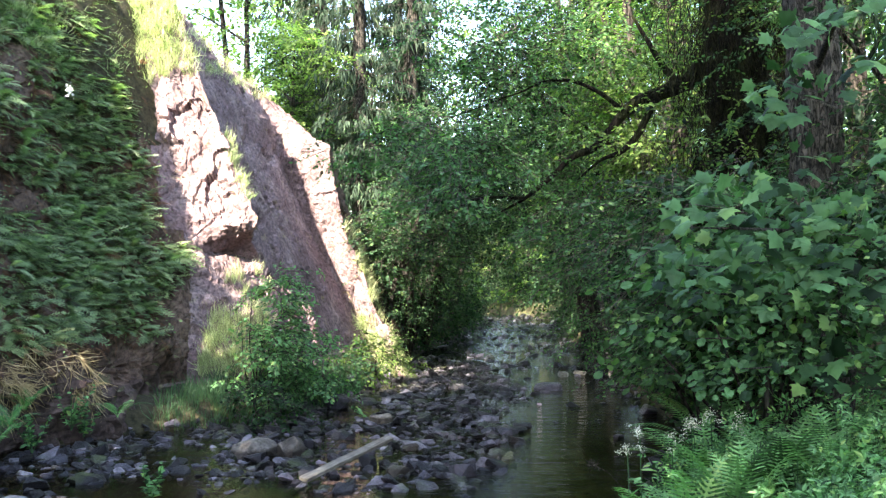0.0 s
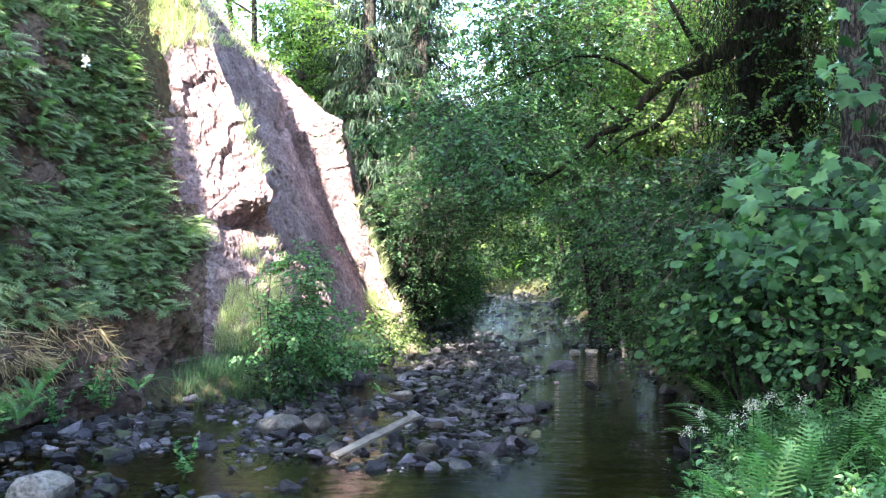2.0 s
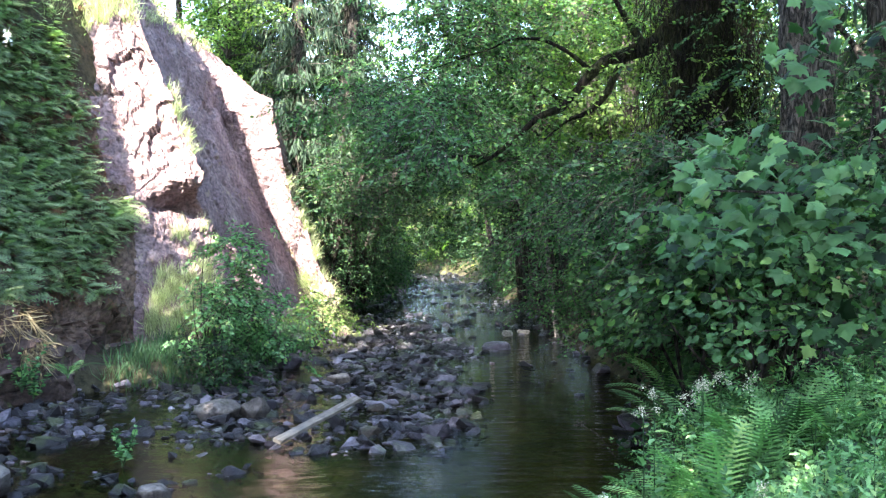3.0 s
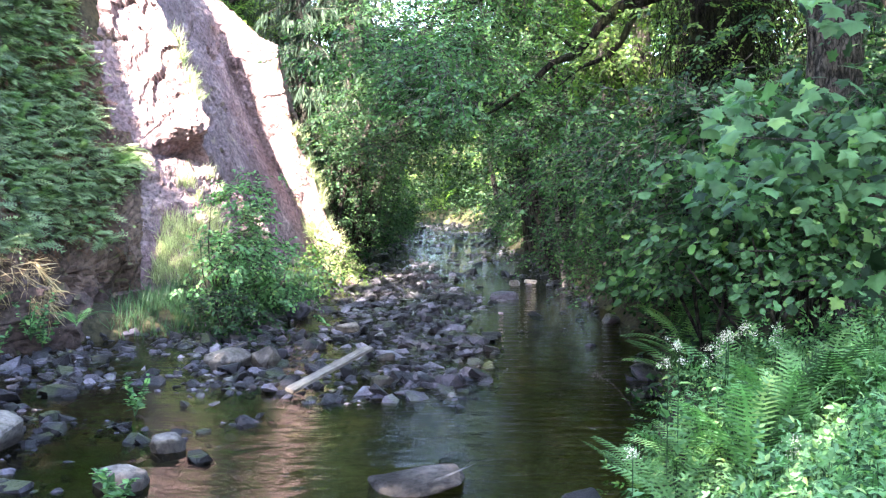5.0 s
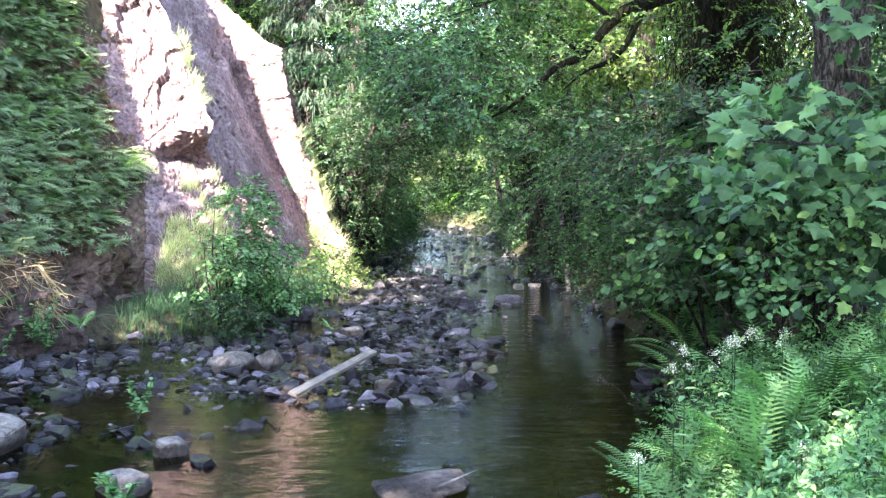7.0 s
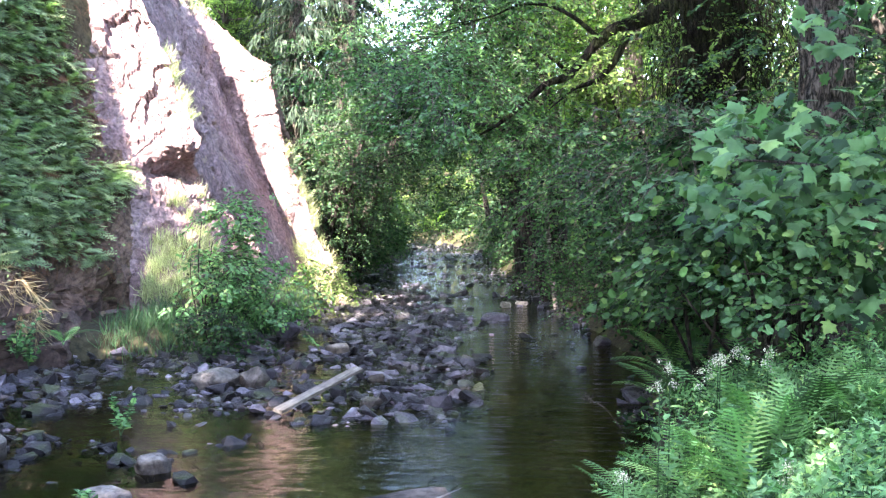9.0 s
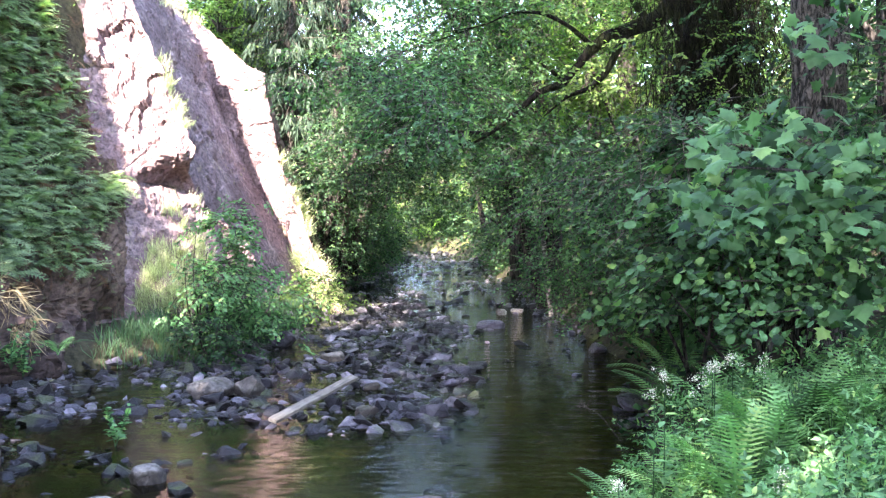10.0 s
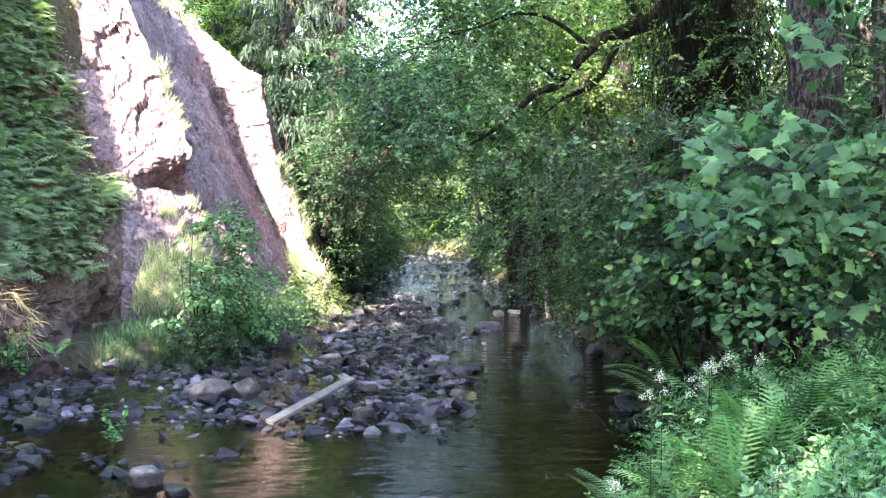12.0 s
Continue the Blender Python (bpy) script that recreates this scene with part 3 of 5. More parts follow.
SEC = [section(s) for s in SECTIONS]
cols, zone = [], []
for k, n in enumerate(SPAN):
    for u in np.arange(n) / n:
        cols.append(SEC[k] * (1 - u) + SEC[k + 1] * u)
        zone.append(k)
cols.append(SEC[-1])
base_grid = np.array(cols)
du, dv = np.gradient(base_grid, axis=0), np.gradient(base_grid, axis=1)
cliff_n = unit(np.cross(du, dv))
flatp = base_grid.reshape(-1, 3)
val, edge = cells(flatp * np.array((1.7, 1.7, 1.25)) + 0.6 * fbm(flatp * 1.2, 3)[:, None])
val2, edge2 = cells(flatp * np.array((4.6, 4.6, 3.4)) + 3.3 + 0.5 * fbm(flatp * 2.2, 3)[:, None])
rough_by_zone = np.array([1.0, 1.0, 0.7, 0.8, 1.0, 0.8, 0.36, 0.5, 1.0, 1.0, 1.0])
amp = rough_by_zone[np.array(zone + [10])][:, None].repeat(NV, 1)
kern = np.ones(13) / 13
amp = np.stack([np.convolve(np.pad(amp[:, j], 6, mode="edge"), kern, "valid") for j in range(NV)], 1).ravel()
amp = amp * (1 + 1.3 * smooth(1.3 - flatp[:, 2], 0, 0.5) * (np.array(zone + [10]) <= 2)[:, None].repeat(NV, 1).ravel())
disp = amp * (0.16 * fbm(flatp * 0.9, 5) + 0.12 * (val - 0.5) + 0.075 * (val2 - 0.5) - 0.02 * np.exp(-edge * 14) - 0.02 * np.exp(-edge2 * 16)) + 0.03 * fbm(flatp * np.array((5, 5, 3)), 4)
val3, edge3 = cells(flatp * np.array((2.3, 2.3, 3.1)) + 7.7)
slab = ((np.array(zone + [10]) == 6)[:, None].repeat(NV, 1)).ravel()
disp = disp - slab * (0.1 * (val3 > 0.84) * smooth(edge3, 0.12, 0.4) + 0.05 * smooth(fbm(flatp * np.array((3, 3, 0.9)) + 3, 4), 0.1, 0.8))
low = smooth(1.35 - flatp[:, 2], 0, 0.4) * (np.array(zone + [10]) <= 3)[:, None].repeat(NV, 1).ravel()
disp = disp + low * (0.16 * (val3 - 0.5) + 0.12 * (val2 - 0.5) + 0.05 * fbm(flatp * 4.1 + 6, 3))
cliff_v = flatp + cliff_n.reshape(-1, 3) * disp[:, None]
nu = len(cols)
ci = (np.arange(nu - 1)[:, None] * NV + np.arange(NV - 1)[None]).ravel()
cf = np.stack([ci, ci + NV, ci + NV + 1, ci + 1], 1)
cliff_me = poly_mesh("cliff", cliff_v, cf, M_CLIFF)
cliff_me.materials.append(M_SOIL)
cliff_me.materials.append(M_TOE)
fz = np.array(zone)[:, None].repeat(NV - 1, 1).ravel()
cliff_mid = cliff_v[cf].mean(1)
soil = ((fz == 3) & (cliff_mid[:, 2] < 2.9) & (cliff_mid[:, 2] > 0.5)) | ((fz <= 2) & (cliff_mid[:, 2] > 0.75 + 0.3 * fbm(cliff_mid * 1.5, 3))) | (fz >= 8) | ((cliff_mid[:, 2] > 6.4 + 0.5 * fbm(cliff_mid, 3)) & (fz < 6))
toe = (fz <= 2) & ~soil
cliff_me.polygons.foreach_set("material_index", soil.astype(np.int32) + 2 * toe)
cliff = tagged(new("cliff", cliff_me), "steep pinkish-grey rock cliff with fractured ledges and a smooth slab", "cliff", kind="structure")
CG, CN = cliff_v.reshape(nu, NV, 3), cliff_n
first = np.cumsum((0,) + SPAN)


def on_cliff(k0, k1, z0, z1, m):
    """Random places on the cliff between two sections and heights, with the outward normal there."""
    i = RNG.integers(first[k0], first[k1], 4 * m)
    j = RNG.integers(0, NV - 1, 4 * m)
    p, n = CG[i, j], CN[i, j]
    ok = (p[:, 2] > z0) & (p[:, 2] < z1)
    return p[ok][:m], n[ok][:m]


# ---- stones ----
def stone_mesh(name, seed, material, flat=0.55, corners=15, fine=0):
    """An angular broken stone: the hull of scattered corners; fine: finer, weathered faces."""
    rng = np.random.default_rng(seed)
    p = unit(rng.normal(size=(corners, 3)))
    p = np.sign(p) * np.abs(p) ** 0.72
    p = p / np.abs(p).max() * (1, rng.uniform(0.6, 0.9), flat * rng.uniform(0.75, 1.2))
    bm = bmesh.new()
    for q in p:
        bm.verts.new(q)
    out = bmesh.ops.convex_hull(bm, input=bm.verts)
    bmesh.ops.delete(bm, geom=[q for q in out["geom_interior"] if isinstance(q, bmesh.types.BMVert)], context="VERTS")
    if fine:
        bmesh.ops.bevel(bm, geom=list(bm.edges), offset=0.05, segments=1, affect="EDGES")
        bmesh.ops.triangulate(bm, faces=list(bm.faces))
        bmesh.ops.subdivide_edges(bm, edges=list(bm.edges), cuts=fine, use_grid_fill=True)
        v = np.array([q.co for q in bm.verts])
        k = 1 + 0.05 * fbm(v * 2.3 + seed * 5.1, 4) + 0.02 * fbm(v * 9 + seed, 2)
        for q, c in zip(bm.verts, v * k[:, None]):
            q.co = c
    bmesh.ops.triangulate(bm, faces=list(bm.faces))
    me = bpy.data.meshes.new(name)
    bm.to_mesh(me)
    bm.free()
    me.materials.append(material)
    return me


STONES = [stone_mesh("stone", s, M_STONE, flat=0.45 + 0.1 * (s % 4), corners=13 + s % 5) for s in range(24)]


def stone_fields(m):
    """Places for stones of the bar and the channel, with half lengths."""
    y = np.where(RNG.uniform(size=20 * m) < 0.75, RNG.uniform(6.2, 24, 20 * m), RNG.uniform(24, 52, 20 * m))
    x = RNG.uniform(-5.6, 2.0, 20 * m)
    p = np.stack([x, y, 0 * x], 1)
    inside = (x > left_edge(y) - 0.3) & (x < right_edge(y) + 0.15)
    bar = smooth(bar_edge(y) + 0.4 * fbm(p * 0.9 + 21, 3) - x, -0.2, 0.35)
    patch = smooth(fbm(p * 1.25 + 3, 4), -0.35, 0.35)
    crowd = np.where((x > -2.3) & (y > 9.9), 0.75, 0.3) * np.where((y < 9.45) & (x > -3.3 - 0.25 * (y - 8)), 0.25, 1)
    patch = patch * np.where((y < 9.45) & (x > -3.3 - 0.25 * (y - 8)), 0.3, 1)
    dens = bar * (crowd + (1 - crowd) * patch) * (1 - 0.9 * smooth(y, 24, 31)) * (1 - 0.97 * pools(x, y))
    dens = dens + 0.012 * (y > 12) + 0.4 * smooth(y, 19, 24) * smooth(fbm(p * (0.35, 0.9, 1) + 8, 3), -0.2, 0.35)
    dens = dens + 0.25 * ((right_edge(y) - x) < 0.2) * (y > 10) + 0.5 * ((x - left_edge(y)) < 0.25)
    keep = inside & (RNG.uniform(size=len(x)) < dens)
    x, y = x[keep][:m], y[keep][:m]
    s = (1 + 0.4 * smooth(y, 22, 40)) * np.clip(0.03 * np.exp(RNG.normal(size=len(x)) * 0.62) + 0.014, 0.022, 0.17)
    return x, y, s


sx, sy, ss = stone_fields(14000)
sz = np.maximum(ground_height(sx, sy), -0.04)
order = np.argsort(sy - 12 * ss)
near_stones, far_stones = order[:290], order[290:]
for k in near_stones:
    ob = new("stone", STONES[k % 24])
    s = ss[k] * 1.05
    ob.matrix_basis = Matrix.LocRotScale((sx[k], sy[k], sz[k] + 0.18 * s), Euler((RNG.uniform(-0.42, 0.42), RNG.uniform(-0.42, 0.42), RNG.uniform(0, 6.3))), (s, s, s))
    tagged(ob, "dark grey angular wet stone lying in the shallow stream", "stone", "stones in the stream bed")


def joined_stones(name, idx, label, material, meshes, kind="stuff"):
    vs, fs, off = [], [], 0
    tv = [np.array([q.co for q in m.vertices]) for m in meshes]
    tf = [np.array([tuple(f.vertices) for f in m.polygons]) for m in meshes]
    for k in idx:
        a, b = tv[k % len(tv)], tf[k % len(tf)]
        c, s0 = math.cos(k * 1.7), math.sin(k * 1.7)
        tilt = 0.45 * math.sin(k * 2.9)
        r = np.array(((c, -s0, 0), (s0, c, 0), (tilt, 0, 1)))
        vs.append(a @ r.T * ss[k] + (sx[k], sy[k], sz[k] + 0.2 * ss[k]))
        fs.append(b + off)
        off += len(a)
    return tagged(new(name, poly_mesh(name, np.concatenate(vs), np.concatenate(fs), material)), label, "stones", kind=kind)


SMALL = [stone_mesh("small_stone", 40 + s, M_PEBBLE, flat=0.5 + 0.08 * (s % 4), corners=12) for s in range(14)]
joined_stones("stream_stones", far_stones, "dark wet stones and cobbles filling the stream bed", M_PEBBLE, SMALL)


def boulder(name, at, size, seed, label, material=M_BOULDER, flat=0.6, turn=0.0, group=""):
    ob = new(name, stone_mesh(name, seed, material, flat, 17, 2))
    ob.matrix_basis = Matrix.LocRotScale(at, Euler((0.1, -0.08, turn)), (0.82 * size,) * 3)
    return tagged(ob, label, "boulder", group)


boulder("boulder", (-0.33, 7.08, -0.02), 0.43, 101, "low brown boulder with a dry pale top standing in dark water", flat=0.32)
boulder("boulder", (-2.28, 7.86, 0.03), 0.17, 102, "pointed pale-topped stone rising from dark water", flat=0.95, turn=0.4)
boulder("boulder", (-2.35, 6.95, 0.02), 0.28, 103, "greyish wedge-shaped boulder at the edge of a pool", flat=0.6, turn=0.5)
boulder("boulder", (-3.68, 7.85, 0.05), 0.36, 104, "tan angular boulder on the stony shore", flat=0.75, turn=1.4)
boulder("boulder", (0.82, 6.75, -0.02), 0.25, 105, "dark low stone at the edge of the ferny bank", M_STONE, flat=0.5)
boulder("boulder", (-0.1, 7.9, -0.06), 0.15, 106, "small dark flat stone barely above the water", M_STONE, flat=0.4)
boulder("boulder", (-0.1, 9.45, -0.02), 0.1, 107, "small dark stone breaking the water surface", M_STONE, flat=0.6)
boulder("boulder", (0.46, 18.1, 0.0), 0.32, 108, "flat-topped dark stone standing in midstream", M_STONE, flat=0.5)
boulder("boulder", (-2.75, 15.6, 0.1), 0.3, 109, "dark boulder against the leafy shore", M_STONE, flat=0.7)
boulder("boulder", (-2.75, 11.4, 0.05), 0.34, 110, "broken grey slab of rock on the gravel bar", flat=0.45, turn=0.7)
boulder("boulder", (-2.35, 11.5, 0.05), 0.26, 111, "brownish block of rock leaning on a slab", flat=0.8, turn=2.2)
boulder("boulder", (-1.75, 14.0, 0.05), 0.24, 112, "mossy stone on the gravel bar", flat=0.6)
boulder("boulder", (-4.75, 13.4, 0.02), 0.32, 113, "dark brown boulder under the overgrown bank", M_SOIL, flat=0.6)
boulder("boulder", (-1.0, 11.9, 0.02), 0.14, 114, "pale grey stone beside the plank", flat=0.6, turn=0.3)
boulder("boulder", (-0.9, 10.4, 0.02), 0.17, 115, "rounded grey stone beside the plank", flat=0.6, turn=1.3)
boulder("boulder", (1.95, 11.5, -0.02), 0.28, 116, "dark stone under overhanging leaves", M_STONE, flat=0.5, turn=1.0)
boulder("boulder", (1.95, 15.2, 0.0), 0.26, 117, "dark stone at the foot of the bank", M_STONE, flat=0.5, turn=2.0)

for k, (x, y, z, s) in enumerate([(-5.25, 12.75, 0.05, 0.36), (-5.1, 13.9, 0.05, 0.4)]):
    boulder("rock", (x, y, z), s, 200 + k, "reddish-brown broken rock at the foot of the fern wall", M_TOE, flat=0.75, turn=k * 1.1, group="rocks at the foot of the wall")

# plank, white block and litter
bm = bmesh.new()
bmesh.ops.create_cube(bm, size=1)
bmesh.ops.scale(bm, vec=(0.1, 1.55, 0.04), verts=bm.verts)
bmesh.ops.bevel(bm, geom=bm.edges, offset=0.006, segments=2, affect="EDGES")
me = bpy.data.meshes.new("plank")
bm.to_mesh(me)
bm.free()
me.materials.append(M_WOOD)
plank = tagged(new("plank", me), "weathered grey wooden plank lying across stones in the stream", "plank")
A, B = Vector((-1.73, 9.82, 0.07)), Vector((-1.14, 11.19, 0.25))
plank.matrix_basis = Matrix.Translation((A + B) / 2) @ (B - A).to_track_quat("Y", "Z").to_matrix().to_4x4() @ pose(0, 0, 0, 0, 12, 0)


def block(name, size, at, turn, material, label, category):
    bm = bmesh.new()
    bmesh.ops.create_cube(bm, size=1)
    bmesh.ops.scale(bm, vec=size, verts=bm.verts)
    bmesh.ops.bevel(bm, geom=bm.edges, offset=min(size) * 0.2, segments=2, affect="EDGES")
    me = bpy.data.meshes.new(name)
    bm.to_mesh(me)
    bm.free()
    me.materials.append(material)
    ob = new(name, me)
    ob.matrix_basis = pose(*at, 6, 4, turn)
    return tagged(ob, label, category)


block("white_block", (0.2, 0.14, 0.12), (0.71, 20.4, 0.05), 20, M_PALE, "pale square-cut stone lying in the stream", "stone")
block("white_slab", (0.25, 0.15, 0.06), (1.05, 20.9, 0.04), -10, M_PALE, "flat pale stone slab in the stream", "stone")
block("litter", (0.07, 0.05, 0.03), (0.375, 15.98, 0.02), 30, M_PINK, "small pink piece of plastic litter", "litter")


# ---- plants on the ground ----
def frond_mesh(name, pairs, teeth, material, length=1.0, width=0.3, arch=0.5, seed=0):
    """A fern frond along +y: a stalk with paired, toothed leaflets that grow from it, arching over."""
    rng = np.random.default_rng(seed)
    v, f = [], []

    def spine(t):
        return np.array((0.03 * math.sin(3 * t + seed), length * t * (1 - 0.18 * arch * t), length * arch * (0.9 * t - 1.05 * t * t)))
    ts = [0.0, 0.08] + [0.16 + 0.84 * i / pairs for i in range(pairs + 1)]
    for i, t in enumerate(ts):
        c, r = spine(t), 0.007 * length * (1.1 - t)
        v += [c + (-r, 0, 0), c + (r, 0, 0)]
        if i:
            k = 2 * i
            f.append((k - 2, k - 1, k + 1, k))
    for i in range(pairs):
        t = ts[i + 2]
        c = spine(t)
        d = unit(spine(min(1, t + 0.02)) - spine(t - 0.02))
        wide = width * length * (math.sin(math.pi * min(1, 0.12 + 0.9 * (1 - t) ** 0.8)) * 0.75 + 0.28 * (1 - t)) * rng.uniform(0.9, 1.1)
        thick = length * 0.84 / pairs * (0.66 if teeth > 1 else 0.62)
        for sg in (-1, 1):
            ax = unit(np.array((sg, 0, 0)) + d * (0.3 + 0.35 * t) + (0, 0, -0.12))
            nn = teeth * 2
            last = (2 * (i + 3) + (sg > 0), 2 * (i + 2) + (sg > 0))
            for j in range(1, nn + 1):
                q = j / nn
                w = thick * 0.5 * (1 - q) ** 0.6 * (1.0 if j % 2 == 0 else (0.55 if teeth > 1 else 1.0)) + 0.0005
                pc = c + ax * wide * q + np.array((0, 0, -0.13 * wide * q * q))
                v += [pc + d * w, pc - d * w]
                k = len(v) - 2
                f.append((last[0], last[1], k + 1, k))
                last = (k, k + 1)
    return poly_mesh(name, np.array(v), np.array(f), material)


FRONDS = [frond_mesh("frond", 19, 3, M_FERN, width=0.19, arch=a, seed=s) for s, a in enumerate((0.35, 0.5, 0.65))]
CFRONDS = [frond_mesh("frond", 13, 1, M_CFERN1, width=0.26, arch=a, seed=5 + s) for s, a in enumerate((0.3, 0.55, 0.7))]


def fern(at, size, count, meshes, label, group, lean=(0, 0, 1), spread=55, seed=0):
    rng = np.random.default_rng(seed)
    root = thing("fern", at, label, "fern", group)
    q = Vector((0, 0, 1)).rotation_difference(Vector(lean)).to_matrix().to_4x4()
    for k in range(count):
        ob = new("frond", meshes[k % len(meshes)])
        ob.parent = root
        s = size * rng.uniform(0.75, 1.1)
        ob.matrix_basis = q @ Matrix.Rotation(2 * math.pi * (k + rng.uniform(-0.3, 0.3)) / count, 4, "Z") @ Matrix.Rotation(radians(90 - spread + rng.uniform(-12, 12)), 4, "X") @ Matrix.Scale(s, 4)
    return root


# ferns of the near bank
for k, (x, y, s, sp) in enumerate([(1.42, 5.7, 0.62, 50), (1.1, 6.0, 0.55, 58), (1.66, 5.9, 0.66, 40), (1.95, 6.2, 0.6, 50), (2.2, 6.2, 0.5, 60),
                                   (1.3, 6.5, 0.55, 60), (1.6, 6.9, 0.6, 55), (1.95, 7.6, 0.6, 60), (1.75, 9.2, 0.6, 70), (1.95, 10.2, 0.6, 70), (2.1, 11.2, 0.6, 70), (0.8, 5.8, 0.45, 62), (1.05, 7.1, 0.5, 62)]):
    x += 0.15
    fern((x, y, float(ground_height(np.array([x]), np.array([y]))[0]) + 0.02), s * 1.28, 9, FRONDS, "bright green lady fern with long arching fronds on the bank", "ferns on the near bank", spread=sp - 22, seed=k)

# ferns hanging on the shaded rock
def along(direction, up):
    d = Vector(direction).normalized()
    x = d.cross(Vector(up)).normalized()
    return Matrix((x, d, x.cross(d))).transposed().to_4x4()


def off_rib(p):
    """True on the fern wall, false on the bare sunlit rib beside it."""
    return (p[:, 0] < np.interp(p[:, 2], (0.9, 3.2, 5.2, 7.6), (-5.25, -5.95, -6.75, -7.4))) | (p[:, 1] < 14.3) | ((p[:, 2] < 2.6) & (p[:, 0] < -5.4))


fp, fn = on_cliff(0, 4, 1.3, 6.6, 1400)
ok = (fp[:, 1] > 8.5) & off_rib(fp)
fp, fn = fp[ok][:285], fn[ok][:285]
for k, (p, n) in enumerate(zip(fp, fn)):
    root = thing("fern", tuple(p - n * 0.02), "green fern hanging from the shaded rock wall", "fern", "ferns on the rock wall")
    tang = unit(np.cross(n, (0, 0, 1.0)))
    size = RNG.uniform(0.24, 0.38)
    for j in range(6):
        d = n * 0.7 + tang * (j - 2.5) * 0.36 + np.array((0, 0, RNG.uniform(-0.6, 0.2)))
        ob = new("frond", CFRONDS[(j + k) % 3])
        ob.parent = root
        ob.matrix_basis = along(d, tuple(n * 0.75 + np.array((0, 0, 0.65)))) @ Matrix.Scale(size * RNG.uniform(0.75, 1.15), 4)
ap, an = on_cliff(0, 4, 1.2, 7.2, 1750)
bare = off_rib(ap) & (fbm(ap * 0.9 + 5, 3) > -0.32) & (ap[:, 1] > 7.5)
ap, an = ap[bare], an[bare]
tang = unit(np.cross(an, (0, 0, 1.0)))
big = RNG.uniform(0.55, 1.3, len(ap))
cp, way, size = [], [], []
for j in range(9):
    a = (j - 4) * 0.32 + 0.25 + RNG.normal(size=(len(ap), 1)) * 0.15
    cp.append(ap + RNG.normal(size=ap.shape) * 0.02)
    way.append(unit(an * RNG.uniform(0.45, 0.95, (len(ap), 1)) + tang * a + np.array((0, 0, 1.0)) * RNG.uniform(-0.45, 0.2, (len(ap), 1))))
    size.append(big * RNG.uniform(0.2, 0.34, len(ap)))
cp, way, size = np.concatenate(cp), np.concatenate(way), np.concatenate(size)
tagged(new("wall_ferns", leaves("wall_ferns", cp, way, unit(np.tile(an, (9, 1)) * 0.55 + (0, 0, 0.85) + RNG.normal(size=cp.shape) * 0.12), size, "frond", M_CFERN)), "dense green fern fronds covering the shaded rock wall", "ferns", kind="stuff")
cp, cn = on_cliff(0, 3, 1.1, 6.8, 1500)
way = unit(cn * 0.35 + RNG.normal(size=cp.shape) * 0.4 + (0, 0, -0.8))
tagged(new("dead_fronds", leaves("dead_fronds", cp + cn * 0.03, way, unit(cn + RNG.normal(size=cp.shape) * 0.4), RNG.uniform(0.14, 0.3, len(cp)), "frond", M_DEAD)), "withered brown fern fronds among the green ones", "ferns", kind="stuff")
cp, cn = on_cliff(0, 3, 1.1, 7.4, 1600)
way = unit(cn * 0.6 + RNG.normal(size=cp.shape) * 0.6 + (0, 0, -0.2))
tagged(new("wall_greenery", leaves("wall_greenery", cp + cn * RNG.uniform(0.0, 0.2, (len(cp), 1)), way, unit(cn * 0.4 + RNG.normal(size=cp.shape) * 0.4 + (0, 0, 0.8)), RNG.uniform(0.03, 0.07, len(cp)), "oval", M_CFERN)),
       "small leaves scattered over the shaded rock wall", "greenery", kind="stuff")


def grass(name, pts, normals, length, material, label, lean=(0, 0, 0.9), per=22, droop=0.4):
    m = len(pts)
    P = np.repeat(pts, per, 0) + RNG.normal(size=(m * per, 3)) * 0.035
    w = unit(np.repeat(normals, per, 0) * 0.5 + RNG.normal(size=P.shape) * droop + lean)
    up = unit(RNG.normal(size=P.shape) + (0, 0, 0.3))
    return tagged(new(name, leaves(name, P, w, up, length * RNG.uniform(0.5, 1.2, len(P)), "blade", material)), label, "grass", kind="stuff")


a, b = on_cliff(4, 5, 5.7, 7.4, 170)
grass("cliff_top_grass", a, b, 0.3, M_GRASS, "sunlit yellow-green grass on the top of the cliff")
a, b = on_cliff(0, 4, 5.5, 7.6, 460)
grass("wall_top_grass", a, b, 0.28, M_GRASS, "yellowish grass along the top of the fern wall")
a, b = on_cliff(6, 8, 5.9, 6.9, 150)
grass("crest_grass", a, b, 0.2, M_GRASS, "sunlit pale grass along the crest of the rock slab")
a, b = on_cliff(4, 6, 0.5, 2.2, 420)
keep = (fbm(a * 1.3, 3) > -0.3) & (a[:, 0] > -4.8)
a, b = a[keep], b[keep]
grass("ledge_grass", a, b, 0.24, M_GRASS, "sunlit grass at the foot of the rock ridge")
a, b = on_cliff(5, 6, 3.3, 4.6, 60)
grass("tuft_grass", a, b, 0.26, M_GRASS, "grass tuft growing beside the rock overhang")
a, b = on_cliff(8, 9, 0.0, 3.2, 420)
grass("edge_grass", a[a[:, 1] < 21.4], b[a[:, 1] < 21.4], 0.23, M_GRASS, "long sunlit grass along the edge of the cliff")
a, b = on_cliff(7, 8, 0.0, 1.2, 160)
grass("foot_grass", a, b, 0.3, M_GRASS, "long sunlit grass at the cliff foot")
a, b = on_cliff(0, 2, 0.45, 1.3, 900)
a, b = a[a[:, 1] > 9.3], b[a[:, 1] > 9.3]
grass("hanging_straw", a[:60], b[:60], 0.34, M_STRAW, "dry straw-coloured grass hanging over the bank", lean=(0.1, 0, -0.7))

